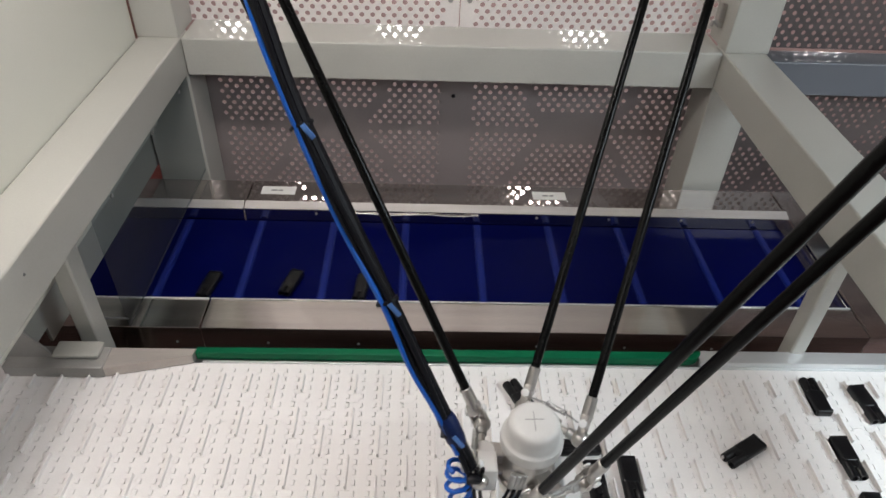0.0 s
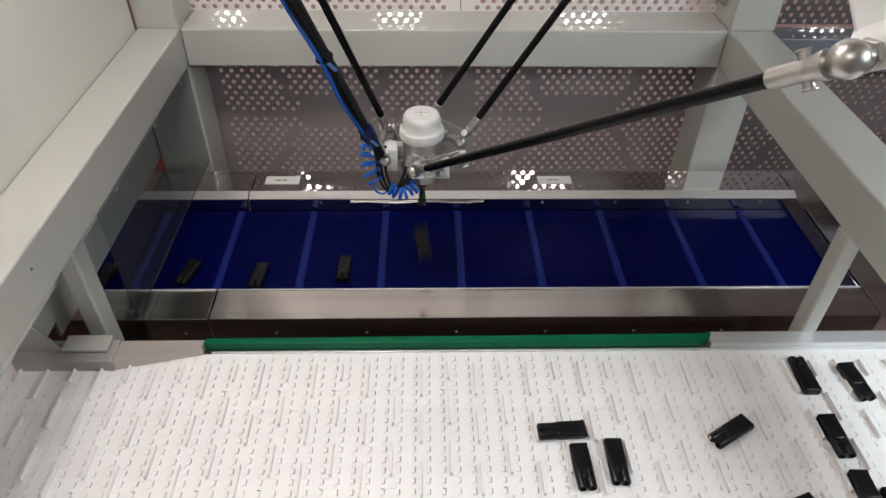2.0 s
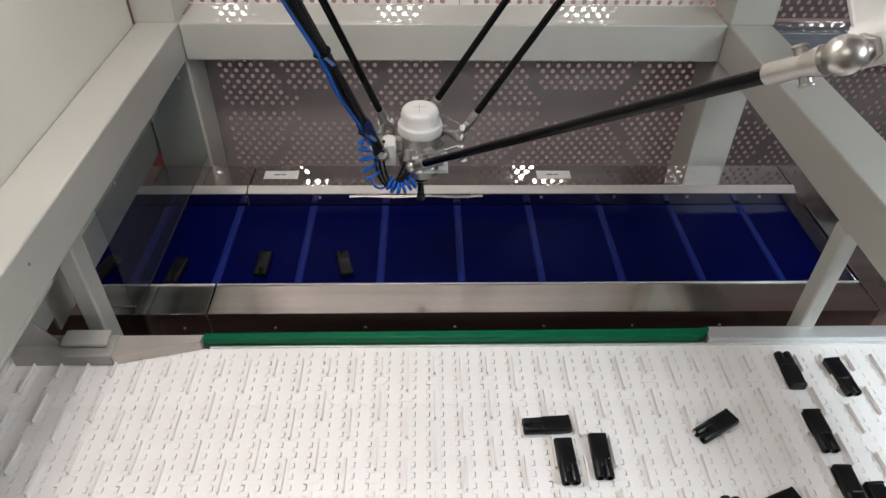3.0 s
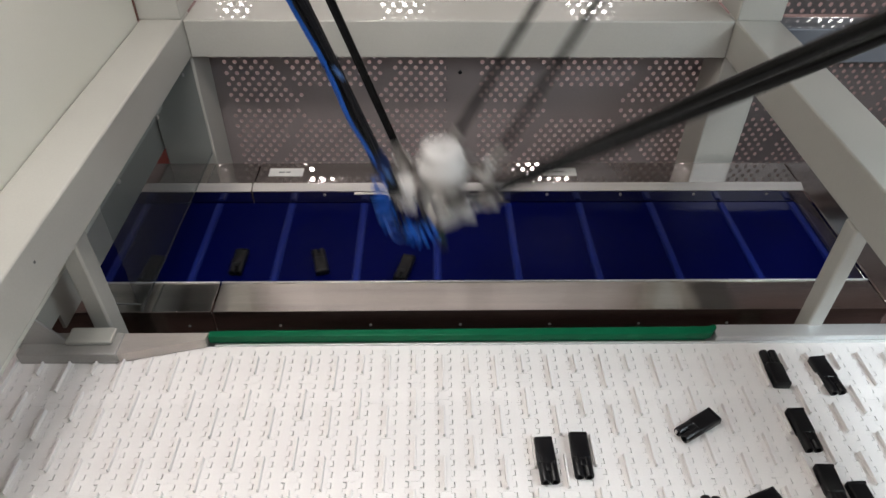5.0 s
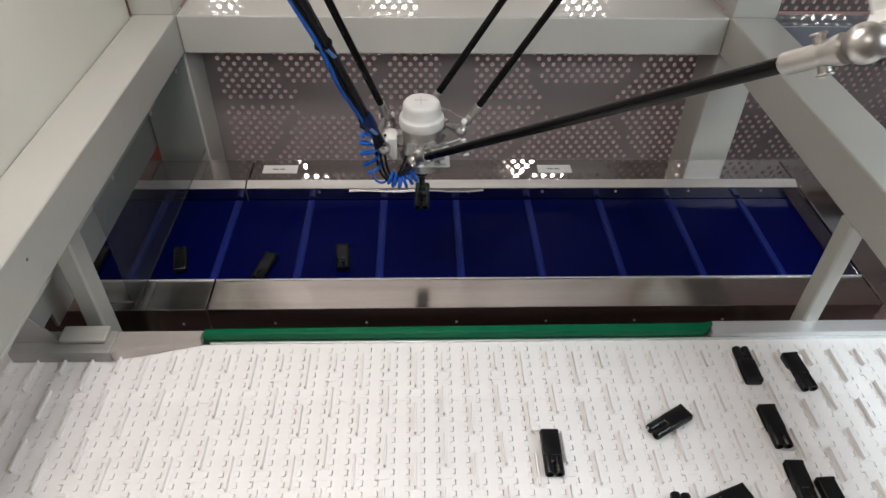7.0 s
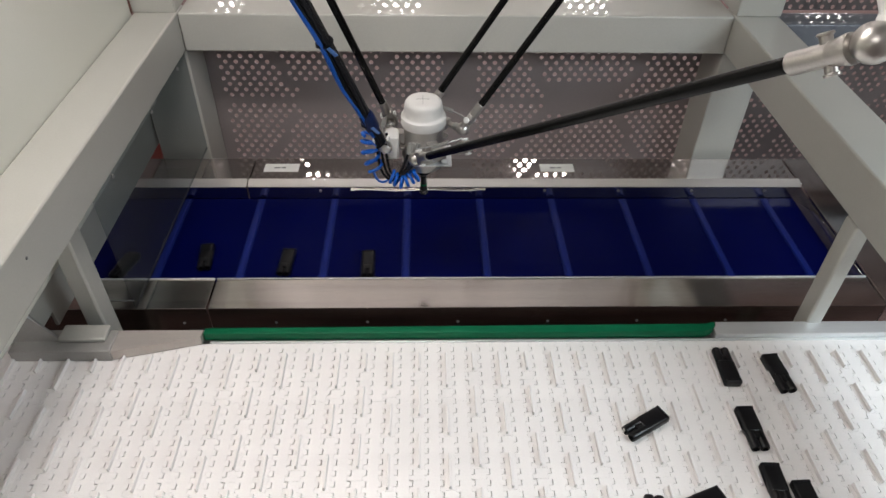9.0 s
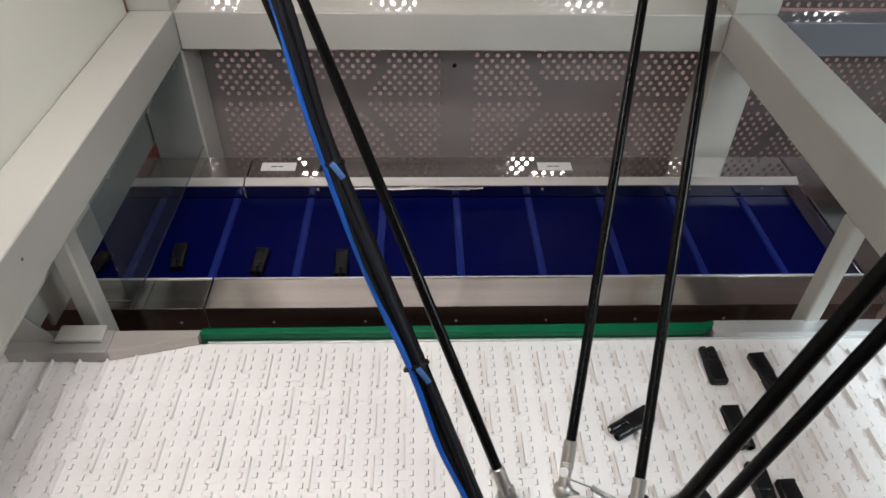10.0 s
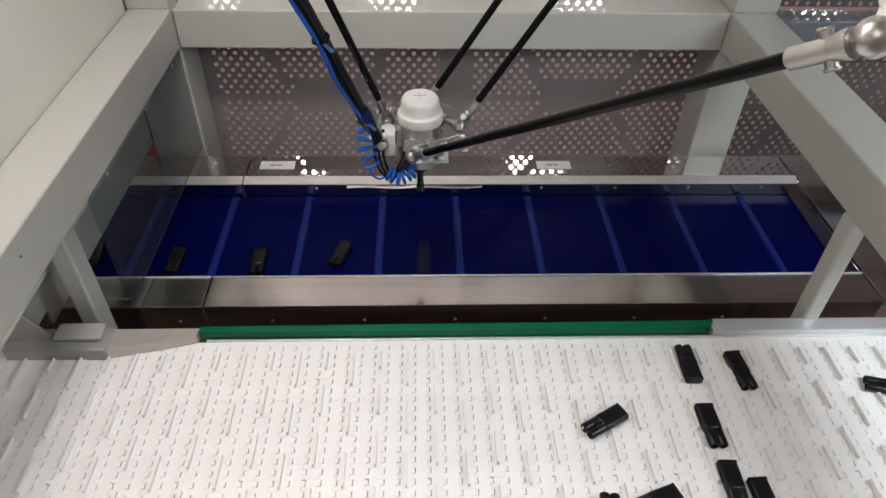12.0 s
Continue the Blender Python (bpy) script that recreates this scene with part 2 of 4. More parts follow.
def perforated(x0, x1, z0, z1, y, pitch, hole, blank, thick=0.003):
    """A sheet in the plane y with staggered round holes; blank(x, z) says where it is left whole."""
    rows = max(1, round((z1 - z0) / (pitch * 0.60)))
    dz = (z1 - z0) / rows
    cols = max(1, round((x1 - x0) / pitch))
    dx = (x1 - x0) / cols
    verts, faces = [], []

    def quad(a, b, c, d):
        k = len(verts)
        verts.extend((a, b, c, d))
        faces.append((k, k + 1, k + 2, k + 3))
    for j in range(rows):
        za, zb = z0 + j * dz, z0 + (j + 1) * dz
        shift = dx / 2 if j % 2 else 0
        if shift:
            quad((x0, y, za), (x0 + shift, y, za), (x0 + shift, y, zb), (x0, y, zb))
        n = cols - (1 if shift else 0)
        for i in range(n):
            xa, xb = x0 + shift + i * dx, x0 + shift + (i + 1) * dx
            cx, cz = (xa + xb) / 2, (za + zb) / 2
            if blank(cx, cz):
                quad((xa, y, za), (xb, y, za), (xb, y, zb), (xa, y, zb))
                continue
            k = len(verts)
            rim = []
            for s in range(12):
                a = 2 * math.pi * s / 12 + math.pi / 12
                rim.append((cx + hole * math.cos(a), cz + hole * math.sin(a)))
            verts.extend([(xa, y, za), (xb, y, za), (xb, y, zb), (xa, y, zb)])
            verts.extend([(px, y, pz) for px, pz in rim])
            verts.extend([(px, y + thick, pz) for px, pz in rim])
            r = k + 4
            order = [k + 2] * 3 + [k + 3] * 3 + [k] * 3 + [k + 1] * 3
            nxt = [k + 2, k + 2, k + 3, k + 3, k + 3, k, k, k, k + 1, k + 1, k + 1, k + 2]
            for s in range(12):
                a, b = r + s, r + (s + 1) % 12
                if order[s] == nxt[s]:
                    faces.append((order[s], b, a))
                else:
                    faces.append((order[s], nxt[s], b, a))
                faces.append((a, b, b + 12, a + 12))
        if shift:
            quad((x1 - shift, y, za), (x1, y, za), (x1, y, zb), (x1 - shift, y, zb))
    me = bpy.data.meshes.new("perforated")
    me.from_pydata(verts, [], faces)
    bm = bmesh.new()
    bm.from_mesh(me)
    bpy.data.meshes.remove(me)
    bmesh.ops.remove_doubles(bm, verts=bm.verts, dist=0.00005)
    return bm


# ---- hall ----
def setting(name, bm, material, label):
    return tagged(part(name, bm, material), label, kind="structure")


setting("floor", box(-6, 6, -5, 11, -0.1, 0), CONCRETE, "red-brown painted floor of the factory hall")
setting("ceiling", box(-6, 6, -5, 11, 5, 5.1), CEIL, "pale ceiling of the factory hall")
setting("wall_north", box(-6, 6, 11, 11.15, 0, 5), WALL, "reddish hall wall behind the machine")
setting("wall_south", box(-6, 6, -5.15, -5, 0, 5), CEIL, "plain pale hall wall")
setting("wall_west", box(-6.15, -6, -5, 11, 0, 5), CEIL, "plain pale hall wall")
setting("wall_east", box(6, 6.15, -5, 11, 0, 5), CEIL, "plain pale hall wall")
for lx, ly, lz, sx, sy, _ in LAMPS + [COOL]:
    lamp = thing("ceiling_light", "white hanging light, added out of view to light the scene", "ceiling light", "hall lights", at=pose(lx, ly, lz))
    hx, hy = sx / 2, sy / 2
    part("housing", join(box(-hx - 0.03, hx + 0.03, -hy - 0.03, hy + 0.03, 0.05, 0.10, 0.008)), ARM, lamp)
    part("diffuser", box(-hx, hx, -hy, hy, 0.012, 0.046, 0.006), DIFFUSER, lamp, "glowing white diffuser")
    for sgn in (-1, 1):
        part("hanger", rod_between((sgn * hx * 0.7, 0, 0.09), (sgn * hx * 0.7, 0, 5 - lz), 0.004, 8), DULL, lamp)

# ---- machine frame: square tubes, 100 mm ----
ZB, ZT = 1.16, 1.258
XL, XR, YB = -0.622, 0.747, 1.625
frame_ob = thing("machine_frame", "welded square steel tube frame painted light grey", "machine frame")
part("side_beam", box(XL - 0.103, XL, -0.9, YB + 0.06, ZB, ZT, 0.0045, 3), PAINT, frame_ob)
part("side_beam", box(XR, XR + 0.112, -0.9, YB + 0.06, ZB, ZT, 0.0045, 3), PAINT, frame_ob)
part("cross_beam", box(XL + 0.001, XR - 0.001, YB, YB + 0.138, ZB, ZT, 0.0045, 3), PAINT, frame_ob)
for xa, xb in ((XL - 0.14, XL - 0.002), (XR + 0.002, XR + 0.115)):
    part("post", box(xa, xb, YB + 0.012, YB + 0.140, 0, ZB + 0.001, 0.004, 3), PAINT, frame_ob)
    part("post", box(xa, xb, YB + 0.002, YB + 0.125, ZT - 0.001, 2.6, 0.004, 3), PAINT, frame_ob)
part("post", box(-0.692, -0.655, 0.93, 0.978, 0, ZB + 0.001, 0.005, 3), PAINT, frame_ob)
part("post", box(0.745, 0.777, 0.917, 0.957, 0, ZB + 0.001, 0.005, 3), PAINT, frame_ob)
for xa, xb in ((XL - 0.103, XL), (XR, XR + 0.112)):
    part("post", box(xa, xb, -0.9, -0.8, 0, ZB, 0.006, 2), PAINT, frame_ob)
part("cross_beam", box(XR + 0.16, 2.2, YB + 0.06, YB + 0.14, 1.12, 1.215, 0.0045, 3), DARK_PAINT, frame_ob)
part("post", box(2.2, 2.3, YB + 0.06, YB + 0.16, 0, 2.6, 0.006), PAINT, frame_ob)
part("cross_beam", box(XL - 0.14, 2.3, YB, YB + 0.1, 2.5, 2.6, 0.006), PAINT, frame_ob)
part("roof_beam", box(XL - 0.103, XL - 0.003, -0.9, YB, 2.5, 2.6, 0.006), PAINT, frame_ob)
part("roof_beam", box(XR, XR + 0.112, -0.9, YB, 2.5, 2.6, 0.006), PAINT, frame_ob)
part("roof_beam", box(XL, XR, 0.79, 0.89, 2.5, 2.6, 0.006), PAINT, frame_ob)
for xa, xb in ((XL - 0.103, XL - 0.003), (XR, XR + 0.112)):
    part("post", box(xa, xb, -0.9, -0.8, ZT, 2.5, 0.006, 2), PAINT, frame_ob)

part("plug", turned(lathe([(0.003, 0), (0.002, 0.0012)], 8), pose(XL + 0.0002, 0.773, 1.223, 0, 90)), INK, frame_ob)
# panels on the frame
side = thing("side_panel", "smooth pale grey sheet metal side panel of the machine", "panel")
part("sheet", box(XL - 0.125, XL - 0.105, -0.8, YB - 0.004, 1.02, 2.5, 0.003), PANEL, side)
part("seal", box(XL - 0.1045, XL - 0.1015, YB - 0.010, YB - 0.004, ZT + 0.002, 2.5), ORANGE, side, "brown sealing strip")
low = thing("lower_side_panel", "pale grey sheet under the side beam", "panel")
part("sheet", turned(prism([(0.90, 0.915), (0.96, 0.915), (0.96, 0.876), (1.70, 0.876), (1.70, ZB + 0.05), (0.90, ZB + 0.05)], -0.775, -0.768), Matrix(((0, 0, 1, 0), (1, 0, 0, 0), (0, 1, 0, 0), (0, 0, 0, 1)))), PAINT, low)


def spokes(cells, band):
    """Blank bars of a cell: a middle rectangle with bars to its four corners and sides."""
    def blank(x, z):
        for xa, xb, za, zb in cells:
            if xa <= x <= xb and za <= z <= zb:
                dx, dz = abs(x - (xa + xb) / 2), abs(z - (za + zb) / 2)
                if dx < 0.102 and dz < 0.052:
                    return True
                if dz > 0.04 and abs(dx - 0.1085 - 0.65 * (dz - 0.045)) < 0.0135:
                    return True
                return dx > 0.10 and dz < 0.009
        return band
    return blank


back = thing("perforated_panel", "grey perforated steel guard with round holes", "perforated panel", "back guards")
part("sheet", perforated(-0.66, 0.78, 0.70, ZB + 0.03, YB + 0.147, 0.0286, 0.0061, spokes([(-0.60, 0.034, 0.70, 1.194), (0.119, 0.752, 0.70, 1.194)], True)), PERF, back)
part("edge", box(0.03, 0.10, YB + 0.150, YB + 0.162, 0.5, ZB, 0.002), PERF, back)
def upper_blank(x, z):
    """Where the upper guards are left whole: their joint, and a plain field in each."""
    if abs(x - 0.077) < 0.036:
        return True
    lean = 0.35 * (z - 1.53)
    return 1.42 < z < 1.66 and (-0.545 < x - lean < -0.42 or 0.21 < x + lean < 0.47)


up = thing("perforated_panel", "perforated steel guard above the cross beam, light in its colour", "perforated panel", "back guards")
part("sheet", perforated(XL - 0.012, 0.074, ZT + 0.0004, 1.95, YB + 0.127, 0.0286, 0.0068, upper_blank), PERF_LIT, up)
up = thing("perforated_panel", "perforated steel guard above the cross beam, light in its colour", "perforated panel", "back guards")
part("sheet", perforated(0.077, XR + 0.012, ZT + 0.0004, 1.95, YB + 0.127, 0.0286, 0.0068, upper_blank), PERF_LIT, up)
off = thing("perforated_panel", "perforated guard beside the back post, shade in its colour", "perforated panel", "back guards")
part("sheet", perforated(XR + 0.12, 2.15, 0.70, 1.115, YB + 0.145, 0.0286, 0.0061, spokes([(XR + 0.12, 1.5, 0.72, 1.115), (1.55, 2.15, 0.72, 1.115)], False)), PERF_SHADED, off)
part("frame_bar", box(XR + 0.121, 2.15, YB + 0.149, YB + 0.160, 0.69, 0.712, 0.002), PERF_SHADED, off)
part("frame_bar", box(1.512, 1.542, YB + 0.149, YB + 0.158, 0.715, 1.114, 0.002), PERF_SHADED, off)
for pz in (0.80, 1.02):
    part("bolt", turned(lathe([(0.006, 0), (0.006, 0.003), (0.004, 0.005)], 8), pose(1.525, YB + 0.145, pz, 90)), BLACK, off)
off = thing("perforated_panel", "perforated guard over the outer rail, shade in its colour", "perforated panel", "back guards")
part("sheet", perforated(XR + 0.165, 2.15, 1.22, 1.55, YB + 0.145, 0.0286, 0.0061, spokes([(1.0, 1.6, 1.4, 1.9)], False)), PERF_SHADED, off)

# unseen sheet added to shade the right beam from an overhead lamp
cover = thing("roof_panel", "unseen pale sheet added to keep lamp light off the right side", "panel")
part("sheet", box(1.0, 2.3, -0.85, YB + 0.05, 2.605, 2.625, 0.003), PANEL, cover)
for px, pz, py in ((-0.585, 1.33, YB + 0.127), (0.05, 1.33, YB + 0.127), (0.10, 1.33, YB + 0.127), (0.72, 1.33, YB + 0.127)):
    part("bolt", turned(lathe([(0.007, 0), (0.007, 0.003), (0.004, 0.005)], 8), pose(px, py, pz, 90)), DULL, up)
for px, pz in ((-0.59, 1.10), (-0.575, 1.10), (0.07, 1.05), (0.72, 1.10)):
    part("bolt", turned(lathe([(0.006, 0), (0.006, 0.003), (0.004, 0.005)], 8), pose(px, YB + 0.147, pz, 90)), BLACK, back)
for px, pz in ((1.33, 1.24), (1.36, 1.27)):
    part("bolt", turned(lathe([(0.007, 0), (0.007, 0.003), (0.004, 0.005)], 8), pose(px, YB + 0.145, pz, 90)), BLACK, off)
latch = thing("panel_clip", "small grey metal clip on the post", "clip")
part("plate", box(XR - 0.012, XR + 0.001, YB + 0.06, YB + 0.075, 1.30, 1.36, 0.003), CAST, latch)
part("hook", join(rod_between((XR - 0.012, YB + 0.05, 1.31), (XR - 0.03, YB + 0.05, 1.325), 0.006, 10), rod_between((XR - 0.03, YB + 0.05, 1.325), (XR - 0.034, YB + 0.05, 1.31), 0.005, 10)), CAST, latch)

guard = thing("clear_guard", "clear plastic guard sheet below the side beam", "guard sheet")
pane = part("pane", box(-0.634, -0.630, 1.012, YB + 0.01, 0.872, ZB - 0.001), CLEAR, guard)
pane.visible_shadow = False
part("edge_channel", box(-0.634, -0.630, 1.012, YB + 0.01, 0.8685, 0.8715), CLEAR, guard, "clear lower edge strip")
for gy in (1.10, 1.35, 1.56):
    part("screw", turned(lathe([(0.005, 0), (0.005, 0.002), (0.003, 0.0035)], 10), pose(-0.6295, gy, 1.145, 0, 90)), DULL, guard)

tub = thing("red_box", "red plastic box behind the side panel", "box")
part("body", box(-1.10, -0.775, 1.77, 2.1, 0.70, 0.90, 0.012), RED, tub)
part("stand", box(-1.11, -0.77, 1.765, 2.11, 0, 0.698, 0.004), PAINT, tub)

# ---- flighted conveyor ----
ZC = 0.85            # top of its steel covers
ZBLUE = 0.813        # its belt
PITCH = 0.194
trough = thing("flighted_conveyor", "brushed stainless steel trough of the take-away conveyor", "conveyor")
for xa, xb in ((-2.9, -0.495), (-0.491, 0.997)):
    part("apron", box(xa, xb, 1.030, 1.033, 0.70, ZC - 0.0035), APRON, trough, "steel front apron, dark reflection in its colour")
    part("front_cover", join(box(xa, xb, 1.029, 1.122, ZC - 0.003, ZC, 0.001), box(xa, xb, 1.119, 1.122, 0.70, ZC - 0.0005)), STEEL, trough)
    part("back_cover", join(box(xa, xb, 1.475, 1.612, ZC - 0.003, ZC, 0.001), box(xa, xb, 1.609, 1.612, 0.60, ZC - 0.0005)), MIRROR, trough)
    part("back_wall", box(xa, xb, 1.4755, 1.4785, 0.70, ZC - 0.0032), STEEL, trough)
    part("bright_lip", turned(prism([(1.474, ZC + 0.0005), (1.474, ZC + 0.002), (1.499, ZC + 0.011), (1.501, ZC + 0.0005)], xa, xb), Matrix(((0, 0, 1, 0), (1, 0, 0, 0), (0, 1, 0, 0), (0, 0, 0, 1)))), LIP, trough, "folded steel edge of the cover, bright reflection in its colour")
    part("film_edge", box(xa, xb, 1.1185, 1.1225, ZC + 0.0004, ZC + 0.003, 0.001), ALU, trough)
part("end_cover", join(box(1.000, 2.9, 1.029, 1.612, ZC - 0.003, ZC, 0.001), box(1.000, 2.9, 1.030, 1.033, 0.70, ZC - 0.0035), box(1.000, 2.9, 1.609, 1.612, 0.7, ZC - 0.0035)), STEEL, trough)
part("end_rim", box(0.9985, 1.004, 1.05, 1.60, ZC + 0.0004, ZC + 0.003, 0.001), STEEL, trough)
part("end_chute", turned(prism([(0.9845, 0.8135), (0.9875, 0.8135), (0.9975, ZC - 0.0035), (0.9945, ZC - 0.0035)], 1.1235, 1.4745), Matrix(((1, 0, 0, 0), (0, 0, 1, 0), (0, 1, 0, 0), (0, 0, 0, 1)))), MIRROR, trough, "steel end plate beside the blue belt")
# added thin tube stands for the wavy highlight on the back wall
part("wear_strip", hose(glide([(-0.22 + 0.045 * k, 1.4725, ZC - 0.008 + 0.002 * math.sin(k * 1.7)) for k in range(9)], 6), 0.0016, 6), BALL, trough, "bright wavy line shaped like a highlight along the edge")
for k in range(9):
    part("screw", turned(lathe([(0.0032, 0), (0.0032, 0.001), (0.002, 0.0018)], 10), Matrix.Translation((-0.75 + 0.2 * k, 1.0295, ZC - 0.045)) @ pose(0, 0, 0, 90)), DULL, trough)
for k in range(7):
    part("rivet", turned(lathe([(0.004, 0), (0.003, 0.0015)], 10), pose(-0.3 + 0.2 * k, 1.4745, ZC - 0.012, 90)), CAST, trough)
for xa in (-2.6, -0.9, 0.9, 2.5):
    for ya in (1.05, 1.55):
        part("leg", box(xa, xa + 0.05, ya, ya + 0.05, 0, 0.75, 0.003), DULL, trough)
part("bed", box(-2.9, 2.9, 1.125, 1.472, 0.75, 0.80), DULL, trough)

for k in range(15):
    part("drain_hole", lathe([(0.0022, 0), (0.0022, 0.0006)], 8), INK, trough, at=pose(-0.105 + 0.0185 * k, 1.558, ZC + 0.0003))
part("slot", box(-0.72, -0.655, 1.052, 1.056, ZC + 0.0003, ZC + 0.0009), INK, trough)
blue_belt = thing("blue_belt", "dark blue conveyor belt with cross flights", "conveyor belt")
part("belt", box(-1.35, 2.85, 1.124, 1.473, ZBLUE - 0.006, ZBLUE), BLUE, blue_belt)

fl = join(box(-0.0095, 0.0095, 1.128, 1.469, ZBLUE - 0.001, ZBLUE + 0.002, 0.0008), box(-0.0075, 0.0075, 1.130, 1.467, ZBLUE + 0.001, ZBLUE + 0.005, 0.0018))
flight_mesh = mesh_of("flight", fl, FLIGHT)
for k in range(-6, 14):
    ob = new("flight", flight_mesh)
    ob.parent = blue_belt
    ob.matrix_basis = pose(0.067 + PITCH * k, 0, 0)

for lx in (-0.415, 0.345):
    lab = thing("paper_label", "white paper label stuck on the steel cover", "label", "cover labels", at=pose(lx, 1.565, ZC + 0.0006))
    part("sheet", box(-0.047, 0.047, -0.019, 0.019, 0, 0.0006), PAPER, lab)
    for a, b in ((-0.02, -0.004), (0.0, 0.012)):
        part("print_bar", box(a, b, -0.003, 0.002, 0.0009, 0.0012), INK, lab)

# ---- white belt conveyor: rails and guides ----
ZW = 0.90
bedding = thing("belt_conveyor_frame", "grey steel frame under the white belt", "conveyor frame")
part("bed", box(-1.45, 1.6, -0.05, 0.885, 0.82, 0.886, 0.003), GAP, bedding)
part("side_plate", box(-1.45, 1.6, 0.905, 0.917, 0.72, 0.905, 0.002), ALU, bedding)
for xa in (-1.3, 1.4):
    for ya in (0.0, 0.8):
        part("leg", box(xa, xa + 0.06, ya, ya + 0.06, 0, 0.82, 0.004), PAINT, bedding)

rail = thing("edge_rail", "pale aluminium rail along the belt edge", "rail")
part("bar", box(0.552, 1.6, 0.889, 0.922, 0.893, 0.915, 0.002), ALU, rail)
part("lip", box(-0.44, 1.6, 0.884, 0.8885, 0.890, 0.904, 0.001), ALU, rail)

strip = thing("green_guide", "green plastic guide strip along the belt edge", "guide strip")
outline = [(-0.452, 0.890), (0.530, 0.890), (0.545, 0.896), (0.556, 0.908), (0.556, 0.916), (0.545, 0.914), (0.535, 0.907), (-0.452, 0.907)]
g = prism(outline, 0.903, 0.923)
bmesh.ops.bevel(g, geom=[e for e in g.edges], offset=0.0025, segments=2, affect="EDGES", profile=0.5)
part("bar", g, GREEN, strip)
# plain bar added where a dark cable lies behind the strip
part("tail", box(-0.49, -0.38, 0.909, 0.922, 0.893, 0.904, 0.002), BLACK, strip, "black bar in place of the dark cable behind the strip")

plate = thing("transfer_plate", "folded grey sheet metal plate beside the belt", "plate")
part("deflector", join(prism([(-0.612, 0.845), (-0.455, 0.882), (-0.452, 0.899), (-0.63, 0.899)], 0.902, 0.924)), BARE, plate)
part("bracket", box(-0.80, -0.613, 0.843, 0.899, 0.90, 0.928, 0.003), GREY, plate)
part("upright", turned(prism([(-0.06, -0.0), (0.03, -0.0), (-0.02, 0.085), (-0.06, 0.085)], -0.003, 0.003), pose(-0.74, 0.872, 0.926, 90)), GREY, plate)
part("cover", box(-0.714, -0.626, 0.864, 0.904, 0.9285, 0.938, 0.004), PAINT, plate)
part("stand", box(-0.80, -0.74, 0.85, 0.898, 0, 0.90, 0.003), PAINT, plate)

# ---- white belt: interlocking one-inch links, ribs on every second one ----
COL, ROW = 0.0254, 0.1016
TOOTH, JOG = 0.02032, 0.0028
white_belt = thing("white_belt", "white plastic modular conveyor belt with raised ribs", "conveyor belt")
RIB_END = 0.8535      # the ribs stop short of the belt's far edge


def open_half(y):
    return ((y - 0.0132) / TOOTH + 0.25) % 1.0 < 0.5


def module_mesh(y0, y1, ribs):
    """One belt link between y0 and y1, with toothed edges; every second tooth leaves an open slot."""
    k = math.ceil((y0 - 0.0132) / (TOOTH / 2) - 0.5 + 1e-6)
    cuts = [y0 + 0.00008]
    while 0.0132 + (k + 0.5) * TOOTH / 2 < y1 - 0.002:
        c = 0.0132 + (k + 0.5) * TOOTH / 2
        if c > y0 + 0.002:
            cuts.append(c)
        k += 1
    cuts.append(y1 - 0.00008)
    right, left = [], []
    for a, b in zip(cuts, cuts[1:]):
        wide = open_half((a + b) / 2)
        w, gap = (JOG, 0.00065) if wide else (-JOG, 0.00010)
        lo, hi = (0.00032, 0.00008) if wide else (-0.00008, -0.00032)
        ea, eb = (0 if a == cuts[0] else lo), (0 if b == cuts[-1] else hi)
        right += [(COL / 2 + w - gap, a + ea), (COL / 2 + w - gap, b - eb)]
        left += [(-COL / 2 + w + gap, a - ea), (-COL / 2 + w + gap, b + eb)]
    parts = [prism(right + left[::-1], ZW - 0.010, ZW)]
    for ra, rb in ribs:
        parts.append(box(-0.0019, 0.0019, ra, rb, ZW - 0.001, ZW + 0.009, 0.0008, 1))
        parts.append(box(-0.0072, 0.0072, ra - 0.002, rb, ZW - 0.002, ZW + 0.0007))
    return mesh_of("belt_module", join(*parts), BELT)


X9 = -0.034          # a rib column at nine seconds
SPEED = 0.0228
START_X = SPEED * 9.0
kinds = {1: [module_mesh(a, b, ()) for a, b in ((0.745, 0.884), (0.5418, 0.745), (0.3386, 0.5418))]}
for key, near in ((0, 0.8136), (2, 0.7745)):
    cuts = [0.884] + [near - 0.0216 - 2 * ROW * k for k in range(3)]
    ribs = [(near - ROW * k, min(near - ROW * k + (0.062 if k else 0.085), RIB_END)) for k in range(6)]
    kinds[key] = [module_mesh(b, a, [r for r in ribs if b < r[0] < a]) for a, b in zip(cuts, cuts[1:])]
kinds[3] = kinds[1]
for c in range(-44, 54):
    for me in kinds[c % 4]:
        ob = new("belt_module", me)
        ob.parent = white_belt
        ob.matrix_basis = pose(X9 + COL * c + START_X, 0, random.uniform(-0.0001, 0.0001))
# added sheet whose dull colour stands for shade between the links
part("belt_backing", box(-1.4, 1.55, 0.30, 0.883, ZW - 0.0125, ZW - 0.0105), GAP, white_belt, "grey sheet added under the links, shade in its colour")
part("belt_near_side", box(-1.15, 1.5, -0.03, 0.40, ZW - 0.010, ZW - 0.0005, 0.001), BELT, white_belt)


